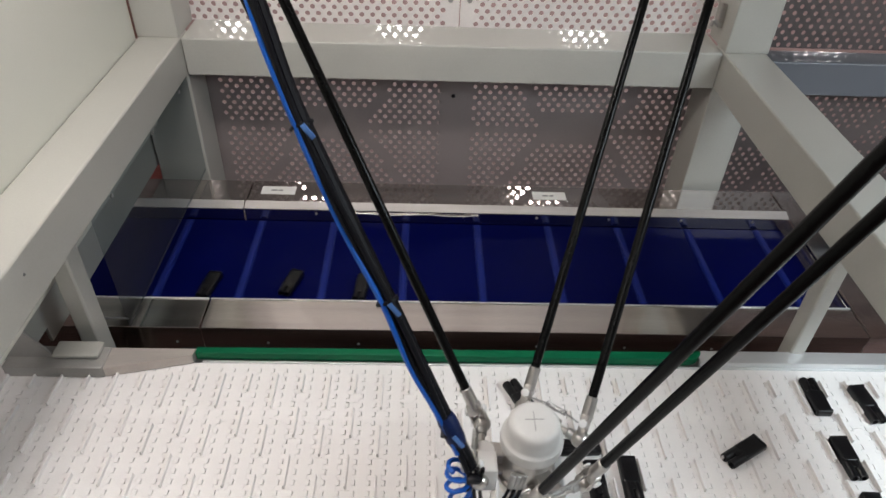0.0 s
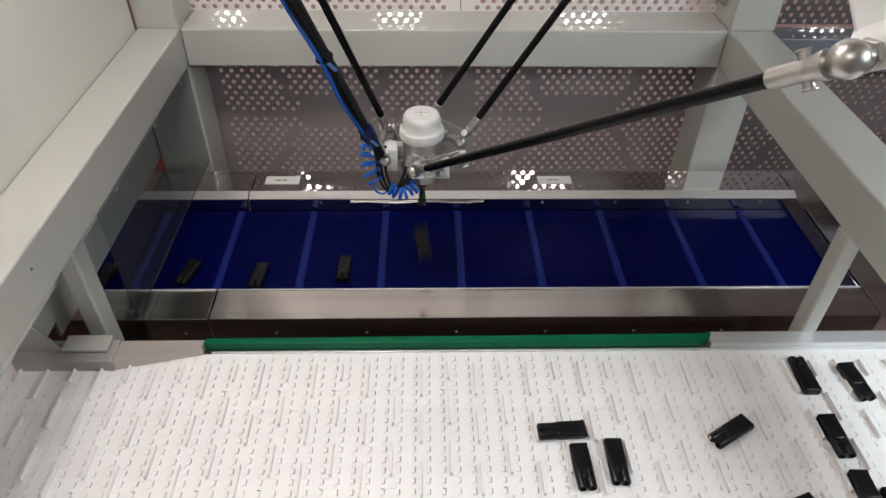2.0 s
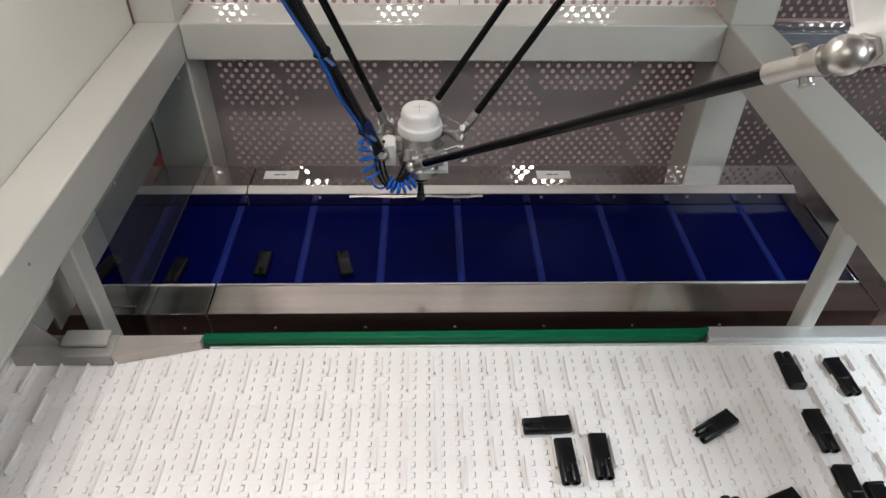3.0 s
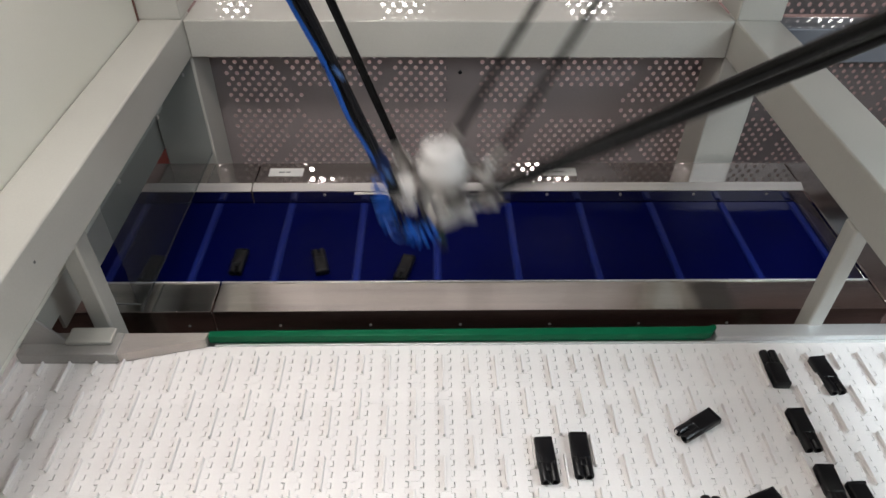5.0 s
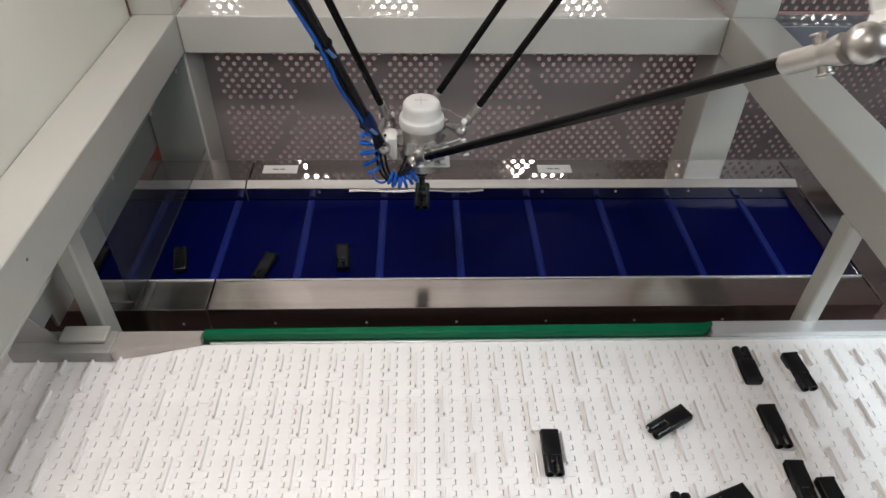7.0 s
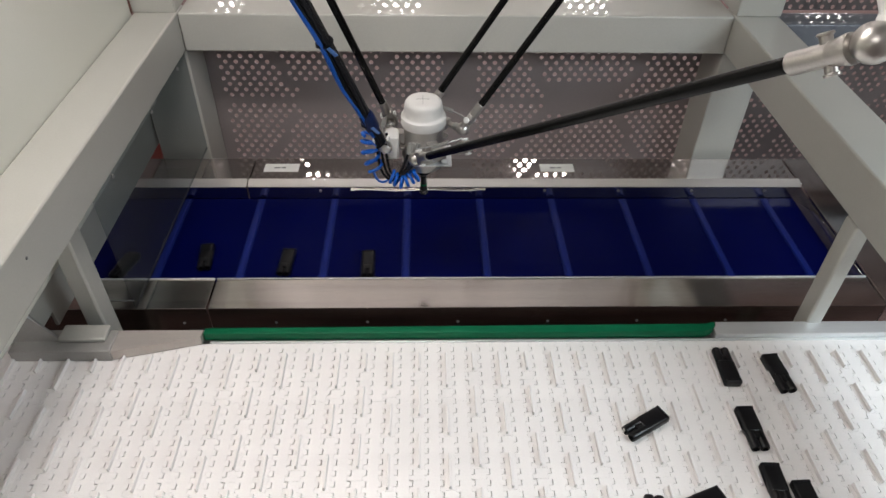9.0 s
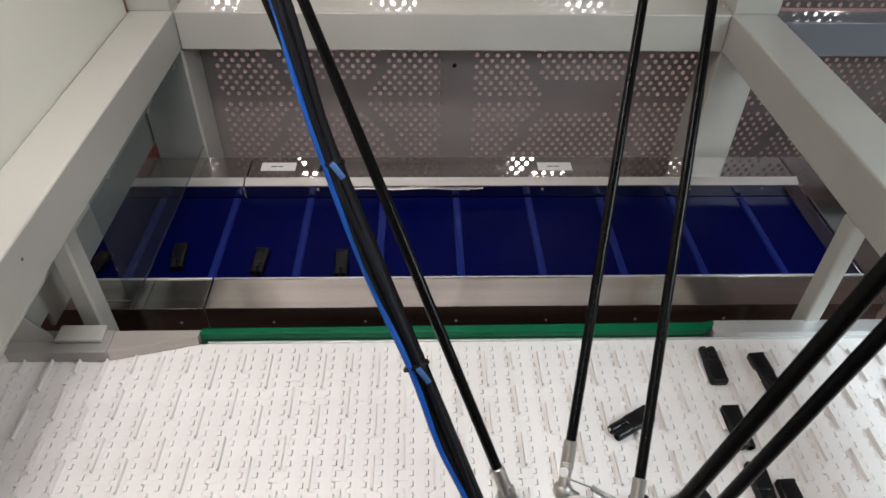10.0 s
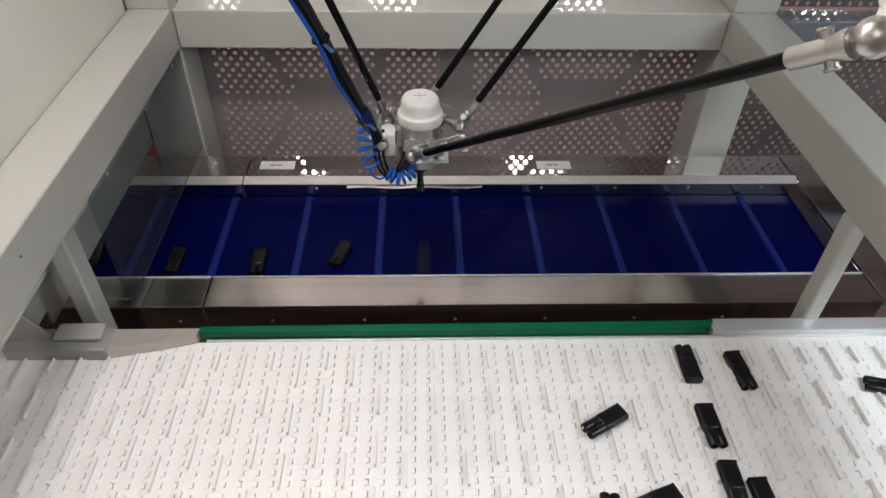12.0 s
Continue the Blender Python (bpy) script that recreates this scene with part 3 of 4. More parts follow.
# ---- connectors: flat body with two tubes ----
def connector_parts(ob):
    body = prism([(-0.009 + 0.052 * a, 0.0158 * b) for a, b in ((-0.05, -0.82), (0.02, -1), (0.95, -1), (1, -0.84), (1, 0.84), (0.95, 1), (0.02, 1), (-0.05, 0.82))], -0.0082, 0.0085)
    bmesh.ops.bevel(body, geom=list(body.edges), offset=0.0042, segments=3, affect="EDGES", profile=0.5)
    part("body", body, BLACK, ob)
    part("latch", box(-0.024, -0.006, -0.0045, 0.0045, 0.002, 0.0078, 0.0012), BLACK, ob)
    part("ridge", box(0.036, 0.0405, -0.0145, 0.0145, 0.0075, 0.0095, 0.0008), BLACK, ob)
    for s in (-1, 1):
        tube = turned(lathe([(0.0035, 0.012), (0.0056, 0.0), (0.0076, 0.0006), (0.0083, 0.003), (0.0083, 0.040), (0.003, 0.040)], 16), pose(-0.042, 0.0080 * s, 0, 0, 90))
        part("tube", tube, BLACK, ob)
    part("web", box(-0.034, 0.004, -0.006, 0.006, -0.0035, 0.0035, 0.001), BLACK, ob)


def connector(label):
    ob = thing("connector", label, "connector", "connectors")
    connector_parts(ob)
    return ob


first_connector = connector("black plastic two-tube connector on the white belt")


def another(label):
    ob = copy_thing(first_connector, pose(0, 0, 0))
    return tagged(ob, label)


# ---- delta robot ----
BASE = Vector((0.192, 0.840, 1.990))
HIP_R, ARM_L, ROD_L, TURN = 0.179, 0.354, 0.917, -5.6
JR, HALF, JZ, TIP = 0.072, 0.05, -0.035, -0.178
ANGLES = (180 + TURN, 60 + TURN, -60 + TURN)

robot = thing("delta_robot", "white delta robot with black carbon rods and silver joints", "robot", at=Matrix.Translation(BASE))
part("base_plate", join(lathe([(0.20, 0.06), (0.24, 0.07), (0.24, 0.12), (0.20, 0.14)], 40), rod_between((0, 0, 0.13), (0, 0, 0.52), 0.09, 24)), ARM, robot)
for a in ANGLES:
    m = pose(0, 0, 0, 0, 0, a)
    part("motor_housing", turned(join(rod_between((HIP_R - 0.01, -0.07, 0), (HIP_R - 0.01, 0.07, 0), 0.05, 24, 0.006), box(HIP_R - 0.06, HIP_R + 0.02, -0.05, 0.05, 0.02, 0.09, 0.006)), m), ARM, robot)



def arm_blade():
    """The upper arm: a tapered bar with a slim neck before the cross head that bears the balls."""
    half = [(-0.02, 0.024), (0.17, 0.018), (0.225, 0.006), (ARM_L - 0.020, 0.006), (ARM_L - 0.013, 0.024), (ARM_L + 0.014, 0.024)]
    bm = prism([(x, -w) for x, w in half] + [(x, w) for x, w in half[::-1]], -0.022, 0.022)
    bmesh.ops.bevel(bm, geom=list(bm.edges), offset=0.003, segments=2, affect="EDGES", profile=0.5)
    return bm


arms, rods = [], []
for i in range(3):
    arm = part("upper_arm", join(arm_blade(), rod_between((0, -0.04, 0), (0, 0.04, 0), 0.042, 24, 0.004)), ARM, robot, "white upper arm")
    part("axle", rod_between((ARM_L, -HALF + 0.008, 0), (ARM_L, HALF - 0.008, 0), 0.010, 16, 0.001), CAST, arm)
    for s in (-1, 1):
        part("elbow_ball", ball_at((ARM_L, HALF * s, 0), 0.0158, 24), BALL, arm, "polished steel ball")
        part("collar", rod_between((ARM_L, (HALF - 0.026) * s, 0), (ARM_L, (HALF - 0.019) * s, 0), 0.013, 6, 0.001), CAST, arm)
    arms.append(arm)
    pair = []
    for s in (-1, 1):
        rod = part("rod", rod_between((0, 0, 0.045), (0, 0, ROD_L - 0.06), 0.0072, 18), CARBON, robot, "black carbon fibre rod")
        low_end = join(rod_between((0, 0, 0.030), (0, 0, 0.068), 0.0092, 18, 0.0012), box(-0.0115, 0.0115, -0.007, 0.007, 0.018, 0.040, 0.004),
                       box(-0.0125, -0.0085, -0.006, 0.006, -0.008, 0.03, 0.002), box(0.0085, 0.0125, -0.006, 0.006, -0.008, 0.03, 0.002))
        part("lower_fitting", low_end, CAST, rod, "silver lower rod end")
        part("pin", join(rod_between((-0.015, 0, 0.026), (0.015, 0, 0.026), 0.0042, 10, 0.001), *[join(rod_between((0.0128 * k, 0, 0.026), (0.0165 * k, 0, 0.026), 0.0066, 16, 0.001), rod_between((0.0160 * k, 0, 0.026), (0.0172 * k, 0, 0.026), 0.0026, 6)) for k in (-1, 1)]), ARM, rod, "pale round pin heads")
        top_end = join(rod_between((0, 0, ROD_L - 0.072), (0, 0, ROD_L - 0.03), 0.0098, 18, 0.002), turned(lathe([(0.0098, 0), (0.0125, 0.014), (0.0125, 0.018), (0.009, 0.020)], 18), pose(0, 0, ROD_L - 0.034)))
        part("upper_fitting", top_end, CAST, rod, "silver upper rod end")
        part("stud", join(rod_between((-0.016, 0, ROD_L - 0.036), (0.016, 0, ROD_L - 0.036), 0.0052, 12, 0.001), rod_between((-0.0175, 0, ROD_L - 0.036), (-0.0145, 0, ROD_L - 0.036), 0.0068, 12, 0.001), rod_between((0.0145, 0, ROD_L - 0.036), (0.0175, 0, ROD_L - 0.036), 0.0068, 12, 0.001)), CAST, rod)
        pair.append(rod)
    rods.append(pair)

# hoses tied to the front rod of the first arm
carrier = rods[0][1]
black_line = glide([(-0.002, 0.006, 0.03), (-0.001, 0.006, 0.12), (0.001, 0.006, 0.30), (0.000, 0.006, 0.5), (-0.003, 0.006, 0.6), (-0.018, 0.006, 0.72), (-0.032, 0.006, 0.9)], 24)
part("black_hose", hose(black_line, lambda i: 0.0088 + 0.0006 * (i % 2), 10), RUBBER, carrier, "thick black corrugated hose")
part("black_cable", hose(glide([(0.002, 0.018, 0.03), (-0.006, 0.016, 0.25), (0.000, 0.018, 0.5), (-0.003, 0.018, 0.6), (-0.018, 0.018, 0.72), (-0.034, 0.016, 0.9)], 10), 0.0042, 8), RUBBER, carrier)
part("black_cable", hose(glide([(-0.004, 0.015, 0.05), (0.004, 0.019, 0.2), (0.002, 0.015, 0.31), (0.005, 0.020, 0.45), (0.000, 0.015, 0.556), (-0.012, 0.019, 0.7), (-0.028, 0.019, 0.9)], 10), 0.0030, 8), RUBBER, carrier)
TIES = (0.095, 0.308, 0.556, 0.80)
blue_line = [(0.006, 0.012, 0.06), (0.008, 0.012, 0.14), (0.013, 0.012, 0.21), (0.0085, 0.012, 0.308), (0.014, 0.010, 0.43), (0.0085, 0.012, 0.556), (0.001, 0.010, 0.66), (-0.010, 0.010, 0.74), (-0.022, 0.010, 0.9)]
part("blue_hose", hose(glide(blue_line, 10), 0.0046, 10), HOSE, carrier, "bright blue air hose")
part("blue_hose", hose(glide([(x - 0.004, y + 0.008, z + 0.004) for x, y, z in blue_line], 10), 0.0030, 10), HOSE, carrier, "bright blue air hose")
for z in TIES:
    part("cable_tie", join(turned(lathe([(0.0150, -0.0025), (0.0158, 0), (0.0150, 0.0025)], 18), pose(0.002 if z < 0.7 else -0.022, 0.008, z, 6) @ Matrix.Diagonal((1.0, 0.95, 1, 1))), box(0.012, 0.0165, 0.012, 0.016, z - 0.0025, z + 0.0025, 0.001)), RUBBER, carrier, "black cable tie")
    part("tie_tail", turned(box(-0.0035, 0.0035, -0.0012, 0.0012, -0.020, 0.001, 0.0008), pose(-0.006, 0.0235, z, 0, 18)), TAIL, carrier, "pale blue tie end")
part("tape_wrap", hose([Vector((-0.0005, 0.009, 0.075)), Vector((-0.0005, 0.009, 0.085)), Vector((-0.0005, 0.009, 0.115)), Vector((0, 0.009, 0.122))], lambda i: (0.0125, 0.0145, 0.0145, 0.0125)[i], 12), NAVY, carrier, "dark blue tape wrap")

# moving platform; its origin is the middle of the cap's rim
hub = part("platform", join(lathe([(0.030, -0.105), (0.040, -0.100), (0.040, -0.002), (0.038, 0.004)], 36), lathe([(0.044, -0.080), (0.046, -0.078), (0.046, -0.070), (0.044, -0.068)], 36)), CAST, robot, "silver machined platform hub")
part("cap", lathe([(0.0435, -0.004), (0.0455, -0.003), (0.0462, 0.000), (0.0460, 0.012), (0.0450, 0.0155), (0.0415, 0.018), (0.0396, 0.021), (0.0386, 0.036), (0.0372, 0.043), (0.0338, 0.0478), (0.0280, 0.0500)], 48), CAP, hub, "white plastic dome cap")
part("cap_mark", join(box(-0.014, 0.012, 0.0006, 0.0014, 0.0501, 0.0505), box(-0.0014, -0.0006, -0.018, 0.015, 0.0501, 0.0505)), INK, hub, "thin dark cross mark")
for i, a in enumerate(ANGLES):
    m = pose(0, 0, JZ, 0, 0, a)
    part("arm_bracket", turned(join(box(0.030, JR - 0.006, -0.012, 0.012, -0.014, 0.010, 0.003), box(0.036, 0.058, -0.024, 0.024, -0.022, -0.014, 0.003), rod_between((JR, -HALF + 0.008, 0), (JR, HALF - 0.008, 0), 0.006, 14, 0.001), box(JR - 0.012, JR + 0.010, -0.014, 0.014, -0.010, 0.010, 0.003)), m), CAST, hub)
    for s in (-1, 1):
        part("ball_joint", turned(ball_at((JR, HALF * s, 0), 0.0140, 20), m), BALL, hub, "polished steel ball joint")
        part("cup", turned(rod_between((JR, (HALF - 0.022) * s, 0), (JR, (HALF - 0.010) * s, 0), 0.0085, 12, 0.001), m), DULL, hub)
    spring = coil([(JR + 0.010, -0.016, 0.027), (JR + 0.010, 0.0, 0.026), (JR + 0.010, 0.016, 0.027)], 13, 0.0036, 0.0010, 8)
    part("spring", turned(spring, m), DULL, hub, "thin steel tension spring")
    for s in (-1, 1):
        part("spring_hook", turned(rod_between((JR + 0.010, 0.016 * s, 0.027), (JR + 0.004, HALF * s, 0.026), 0.0014, 6), m), DULL, hub)
part("valve_block", box(-0.078, -0.050, -0.042, -0.006, -0.064, -0.014, 0.003), CAP, hub, "pale valve block")
part("air_cylinder", rod_between((-0.066, 0.004, -0.062), (-0.066, 0.004, -0.024), 0.0155, 20, 0.002), CAP, hub, "pale round cylinder")
part("foot_plate", join(box(-0.02, 0.058, -0.046, 0.034, -0.080, -0.0755, 0.002), box(0.036, 0.050, -0.040, -0.026, -0.077, -0.064, 0.002)), ALU, hub)
part("gripper", join(lathe([(0.010, -0.128), (0.014, -0.124), (0.014, -0.104)], 18), lathe([(0.0065, -0.162), (0.0065, -0.126)], 16)), BLACK, hub, "black gripper stem")
part("suction_cup", lathe([(0.009, TIP), (0.0095, TIP + 0.004), (0.007, TIP + 0.007), (0.009, TIP + 0.011), (0.0065, TIP + 0.020)], 18), BLACK, hub, "black rubber suction cup")
part("green_ring", lathe([(0.0078, TIP + 0.0215), (0.0078, TIP + 0.025)], 16), GREEN, hub)
part("blue_coil", coil([(-0.104, -0.040, -0.008), (-0.110, -0.046, -0.040), (-0.098, -0.052, -0.076)], 4, 0.0165, 0.0036), HOSE, hub, "coiled bright blue air hose")
part("blue_hose", hose(glide([(-0.104, -0.050, -0.082), (-0.096, -0.060, -0.100), (-0.082, -0.062, -0.106), (-0.068, -0.056, -0.100)], 6), 0.0026, 7), HOSE, hub)
part("blue_coil", coil([(-0.066, -0.056, -0.096), (-0.040, -0.060, -0.106), (-0.014, -0.046, -0.100)], 6, 0.0120, 0.0034), HOSE, hub, "coiled bright blue air hose")
for k in range(3):
    dx = 0.0085 * k
    loop = [(-0.090 + dx, -0.046, 0.0), (-0.092 + dx, -0.052, -0.045), (-0.084 + dx, -0.058, -0.085), (-0.062 + dx * 0.5, -0.060, -0.104 + 0.005 * k), (-0.042 + dx, -0.054, -0.075), (-0.030 + dx, -0.044, -0.045)]
    part("black_cable", hose(glide(loop, 8), 0.0027, 8), RUBBER, hub)
for k in range(3):
    part("plug", rod_between((-0.030 + 0.006 * k, -0.045, -0.050), (-0.026 + 0.008 * k, -0.037, -0.028), 0.0055, 10, 0.001), DULL, hub)
part("hose_tie", box(-0.096, -0.076, -0.060, -0.046, -0.020, -0.010, 0.003), RUBBER, hub)


# ---- motion ----
REST = (-0.025, 1.211, 1.204)
PLATFORM = [
    (0, 0.153, 0.573, 1.092), (0.1, 0.154, 0.601, 1.13), (0.2, 0.092, 0.767, 1.19), (0.3, 0.012, 0.997, 1.22), (0.4, *REST), (0.7, *REST),
    (0.8, 0.061, 0.923, 1.22), (0.9, 0.159, 0.793, 1.14), (1.0, 0.157, 0.785, 1.106), (1.1, 0.154, 0.778, 1.092), (1.2, 0.145, 0.790, 1.13), (1.3, 0.106, 0.867, 1.20),
    (1.4, 0.006, 1.080, 1.22), (1.5, *REST), (3.95, *REST), (4.05, 0.005, 1.03, 1.22), (4.15, 0.12, 0.80, 1.19), (4.25, 0.168, 0.695, 1.11), (4.30, 0.169, 0.692, 1.092),
    (4.38, 0.167, 0.692, 1.092), (4.45, 0.160, 0.71, 1.14), (4.55, 0.09, 0.88, 1.21), (4.65, -0.015, 1.17, 1.215), (4.7, *REST), (4.9, *REST),
    (5.0, 0.005, 1.028, 1.22), (5.1, 0.108, 0.744, 1.19), (5.2, 0.172, 0.621, 1.12), (5.3, 0.172, 0.618, 1.092), (5.4, 0.168, 0.618, 1.092), (5.5, 0.187, 0.650, 1.12),
    (5.6, 0.140, 0.737, 1.19), (5.7, 0.044, 0.947, 1.22), (5.8, *REST), (5.92, *REST), (6.0, -0.016, 1.123, 1.22), (6.1, 0.049, 0.831, 1.21), (6.2, 0.130, 0.517, 1.15),
    (6.3, 0.146, 0.420, 1.11), (6.4, 0.143, 0.412, 1.092), (6.5, 0.141, 0.412, 1.092), (6.6, 0.142, 0.455, 1.12), (6.7, 0.112, 0.613, 1.18), (6.8, 0.052, 0.833, 1.22),
    (6.9, -0.009, 1.070, 1.22), (7.0, *REST), (7.65, *REST), (7.75, 0.005, 1.03, 1.22), (7.85, 0.11, 0.76, 1.19), (7.95, 0.170, 0.632, 1.12), (8.02, 0.168, 0.629, 1.092),
    (8.1, 0.166, 0.629, 1.092), (8.2, 0.150, 0.70, 1.16), (8.3, 0.05, 0.94, 1.22), (8.4, *REST), (9.62, *REST),
    (9.7, 0.001, 1.005, 1.22), (9.8, 0.087, 0.688, 1.20), (9.9, 0.166, 0.450, 1.13), (10.0, 0.164, 0.391, 1.092), (10.1, 0.156, 0.391, 1.092), (10.2, 0.149, 0.391, 1.092), (10.3, 0.153, 0.482, 1.14),
    (10.4, 0.092, 0.694, 1.20), (10.5, 0.033, 0.968, 1.22), (10.6, *REST), (10.92, *REST), (11.0, -0.009, 1.087, 1.22), (11.1, 0.092, 0.749, 1.20), (11.2, 0.172, 0.502, 1.13),
    (11.3, 0.170, 0.466, 1.092), (11.5, 0.169, 0.468, 1.092), (11.6, 0.171, 0.548, 1.14), (11.7, 0.085, 0.746, 1.20), (11.8, 0.003, 0.963, 1.22), (11.9, *REST), (12.0, *REST)]
# starts of the take-away conveyor's steps, one flight each
STEPS = (-0.43, 0.72, 2.0, 4.75, 6.05, 7.22, 8.53, 10.82)
STEP_TIME = 0.68


def travel(t):
    """How far the flighted belt has gone since the first moment shown."""
    def gone(s):
        u = min(max((s[0] - s[1]) / STEP_TIME, 0), 1)
        return PITCH * (u + 0.12 * math.sin(2 * math.pi * u) / (2 * math.pi) * -1)
    return sum(gone((t, s)) for s in STEPS) - gone((0, STEPS[0]))


def platform_at(t):
    rows = PLATFORM
    k = max(i for i in range(len(rows)) if rows[i][0] <= t + 1e-9)
    if k == len(rows) - 1:
        return Vector(rows[-1][1:])
    a, b = rows[k], rows[k + 1]
    p1, p2 = Vector(a[1:]), Vector(b[1:])
    if (p2 - p1).length < 0.012:
        return p1.lerp(p2, (t - a[0]) / (b[0] - a[0]))
    p0, p3 = Vector(rows[max(k - 1, 0)][1:]), Vector(rows[min(k + 2, len(rows) - 1)][1:])
    h = b[0] - a[0]
    h0, h1 = max(a[0] - rows[max(k - 1, 0)][0], 1e-3), max(rows[min(k + 2, len(rows) - 1)][0] - b[0], 1e-3)
    m1 = ((p1 - p0) / h0 + (p2 - p1) / h) / 2 if (p1 - p0).length > 0.012 and k else (p2 - p1) * 0
    m2 = ((p2 - p1) / h + (p3 - p2) / h1) / 2 if (p3 - p2).length > 0.012 else (p2 - p1) * 0
    u = (t - a[0]) / h
    return (2 * u ** 3 - 3 * u ** 2 + 1) * p1 + (u ** 3 - 2 * u ** 2 + u) * h * m1 + (3 * u ** 2 - 2 * u ** 3) * p2 + (u ** 3 - u ** 2) * h * m2


def moments(t0, t1):
    """Times to key between t0 and t1: the rows, and every thirtieth where the platform moves."""
    out = {round(t0 * FPS), round(t1 * FPS)}
    for a, b in zip(PLATFORM, PLATFORM[1:]):
        ia, ib = round(a[0] * FPS), round(b[0] * FPS)
        still = (Vector(a[1:]) - Vector(b[1:])).length < 1e-5
        out.update((ia, ib) if still else range(ia, ib + 1))
    return [k / FPS for k in sorted(out) if round(t0 * FPS) <= k <= round(t1 * FPS)]


def linkage(p, i):
    """The joint on the platform, the hip, the elbow and the pair's axis of arm i."""
    a = radians(ANGLES[i])
    e, n = Vector((math.cos(a), math.sin(a), 0)), Vector((-math.sin(a), math.cos(a), 0))
    j = p + Vector((0, 0, JZ)) + JR * e
    h = BASE + HIP_R * e
    d = j - h
    du, dn, dz = d.dot(e), d.dot(n), d.z
    k = (ARM_L ** 2 + du ** 2 + dz ** 2 - (ROD_L ** 2 - dn ** 2)) / (2 * ARM_L)
    f0, off = math.atan2(dz, du), math.acos(max(-1, min(1, k / math.hypot(du, dz))))
    f = max((f0 + off, f0 - off), key=math.cos)
    return j, h, h + ARM_L * (math.cos(f) * e + Vector((0, 0, math.sin(f)))), n


def frame_of(origin, x, y, z):
    m = Matrix((x, y, z)).transposed().to_4x4()
    m.translation = origin
    return m


# resting on the belt: x at nine seconds, y, turn of the tubes
STAYING = [(0.548, 0.812, -91), (0.641, 0.795, 95), (0.362, 0.686, 30), (0.546, 0.675, 91), (0.546, 0.562, 88), (0.587, 0.530, 92), (0.412, 0.536, 20), (0.335, 0.508, -98),
           (0.905, 0.751, -16)]
# picked up: moment, x and y there, turn, moment of letting go
PICKED = [(0.03, 0.153, 0.573, 85, 0.59), (1.05, 0.156, 0.800, -64, 1.86), (4.34, 0.168, 0.692, 3, 4.68), (5.36, 0.169, 0.620, 92, 5.84), (6.45, 0.142, 0.412, 88, 7.08),
          (8.06, 0.167, 0.629, 89, 8.42), (10.12, 0.152, 0.391, 80, 10.62), (11.42, 0.169, 0.467, 95, 11.87)]
# dropped before the first moment shown: place in the trough at that time, turn
DROPPED = [(-0.156, 1.199, 84), (-0.327, 1.212, 75), (-0.52, 1.20, 80)]


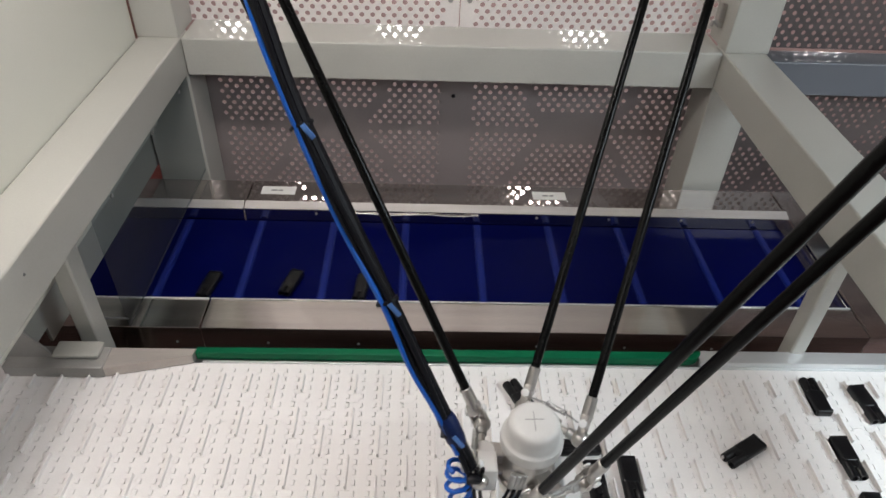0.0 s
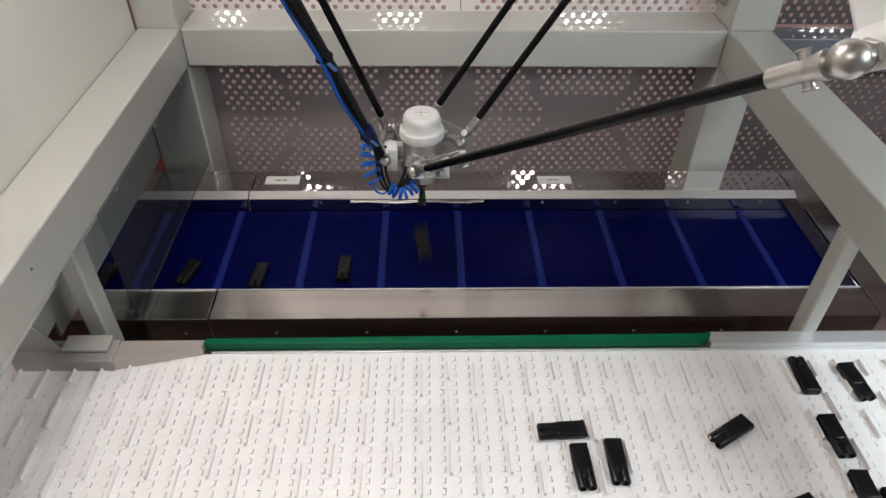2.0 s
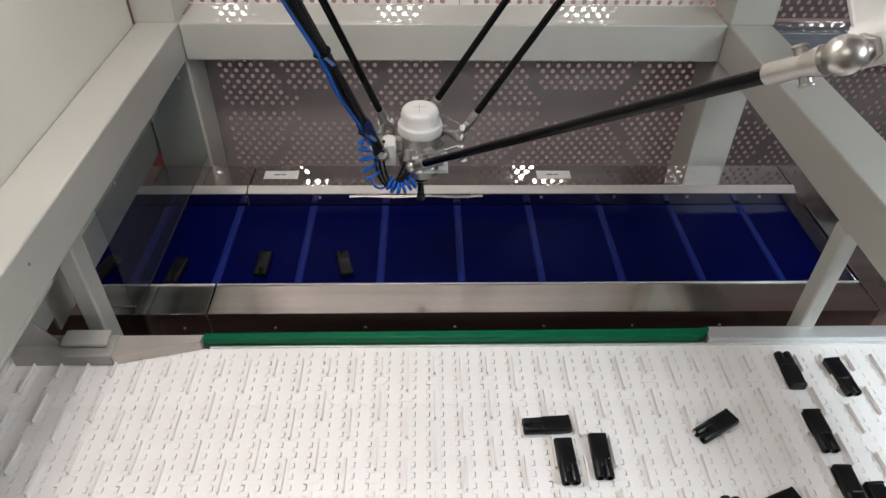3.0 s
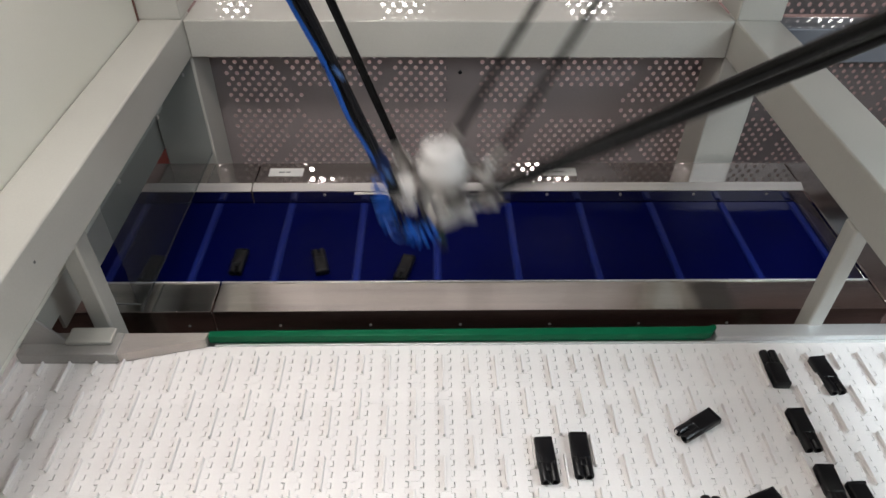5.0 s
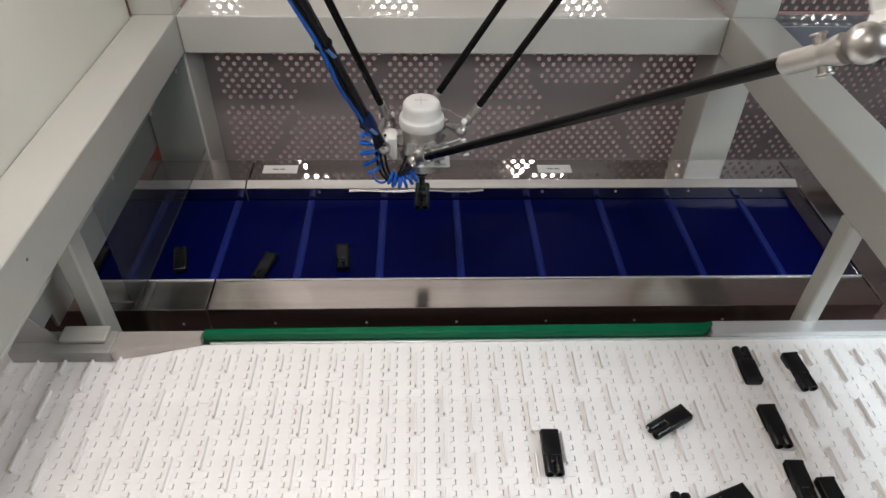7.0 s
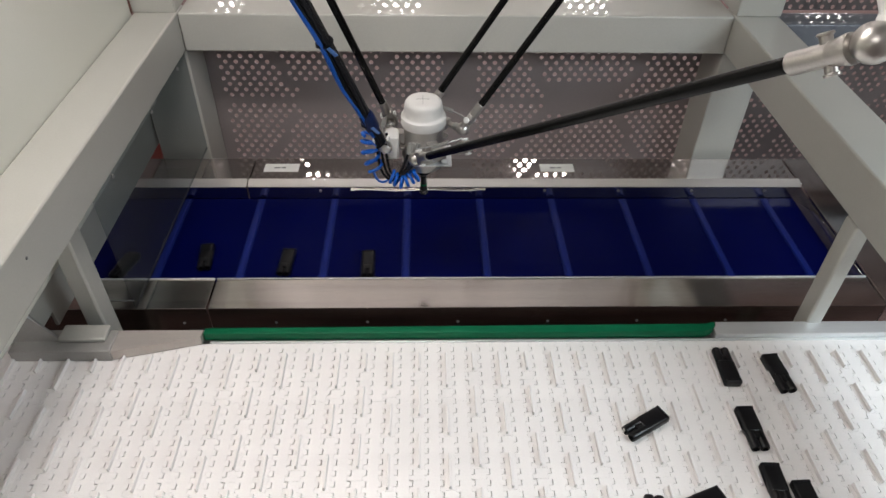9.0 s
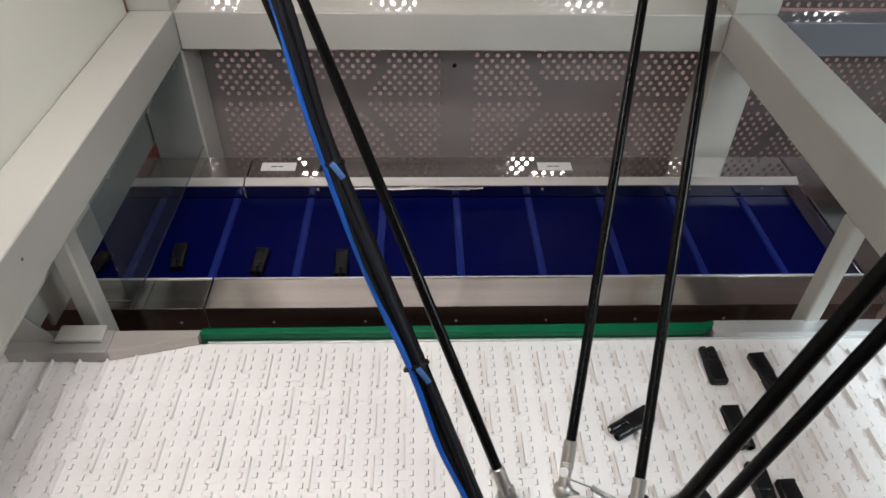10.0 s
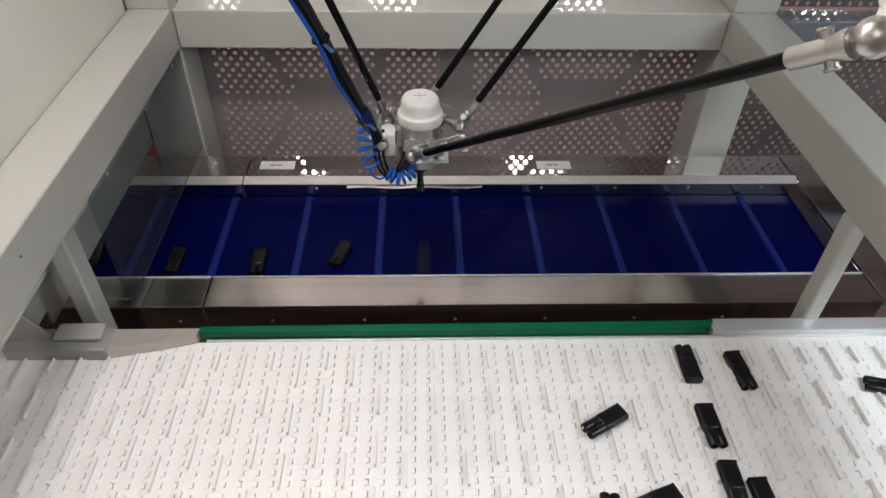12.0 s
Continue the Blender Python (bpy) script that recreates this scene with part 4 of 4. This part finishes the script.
def motions():
    walk(white_belt, [(t, pose(-SPEED * t, 0, 0)) for t in (0, 4, 8, 12)])
    grid = sorted({0, 360} | {min(max(round((s + STEP_TIME * u / 6) * FPS), 0), 360) for s in STEPS for u in range(7)})
    steps = [k / FPS for k in grid]
    walk(blue_belt, [(t, pose(0.070 - travel(t), 0, 0)) for t in steps])

    times = moments(0, 12)
    walk(hub, [(t, Matrix.Translation(platform_at(t) - BASE)) for t in times])
    for i in range(3):
        arm_rows, rod_rows = [], ([], [])
        for t in times:
            j, h, e, n = linkage(platform_at(t), i)
            x = (e - h).normalized()
            arm_rows.append((t, frame_of(h - BASE, x, n, x.cross(n))))
            z = (e - j).normalized()
            for s in (0, 1):
                x = n.cross(z).normalized()
                rod_rows[s].append((t, frame_of(j - BASE + n * HALF * (2 * s - 1), x, z.cross(x), z)))
        walk(arms[i], arm_rows)
        for s in (0, 1):
            walk(rods[i][s], rod_rows[s])

    lie = ZW + 0.0088
    staying = [first_connector] + [another("black plastic two-tube connector on the white belt") for _ in STAYING[1:]]
    picked = [another("black plastic two-tube connector that the robot carries") for _ in PICKED]
    dropped = [another("black plastic two-tube connector lying in the blue conveyor") for _ in DROPPED]
    for ob, (x9, y, turn) in zip(staying, STAYING):
        walk(ob, [(t, pose(x9 + SPEED * (9 - t), y, lie, 0, 0, turn)) for t in (0, 4, 8, 12)])
    floor_z = ZBLUE + 0.0095
    rng = random.Random(5)
    for ob, (t0, x, y, turn, t1) in zip(picked, PICKED):
        waits = [k * 0.5 for k in range(30) if k * 0.5 < t0 - 0.3] + [t0 - 0.2, t0 - 0.1, t0] if t0 > 0.1 else []
        rows = [(t, pose(x + SPEED * (t0 - t), y, lie, 0, 0, turn)) for t in waits]
        grip = Vector((x, y, 0)) - Vector((*platform_at(t0).xy, 0))
        swing = -turn + (88 if turn > 0 else -88) if abs(abs(turn) - 88) > 15 else 0
        for t in moments(t0 if t0 > 0.1 else 0, t1):
            if rows and t <= rows[-1][0] + 0.01:
                continue
            p = platform_at(t)
            u = min(max((t - t0 - 0.08) / 0.3, 0), 1)
            rows.append((t, pose(p.x + grip.x, p.y + grip.y * (1 - u), p.z + TIP - 0.0088, 0, 0, turn + swing * u)))
        p = rows[-1][1].translation
        land = t1 + 0.2
        end_turn = turn + swing + rng.uniform(-14, 14)
        yl = p.y + rng.uniform(-0.01, 0.02)
        mid = (t1 + 0.1, pose(p.x, (p.y + yl) / 2, p.z - 0.05, 14, rng.uniform(-25, 25), (turn + swing + end_turn) / 2))
        rows.append(mid)
        for t in [land] + [s for s in steps if s > land + 0.02] + [12.0]:
            if t > 12 or t <= rows[-1][0] + 0.01:
                continue
            rows.append((t, pose(p.x + 0.004 - (travel(t) - travel(t1 + 0.1)), yl, floor_z, 0, 0, end_turn)))
        walk(ob, [r for r in rows if r[0] <= 12])
    for ob, (x, y, turn) in zip(dropped, DROPPED):
        walk(ob, [(t, pose(x - travel(t), y, floor_z, 0, 0, turn)) for t in steps])


motions()
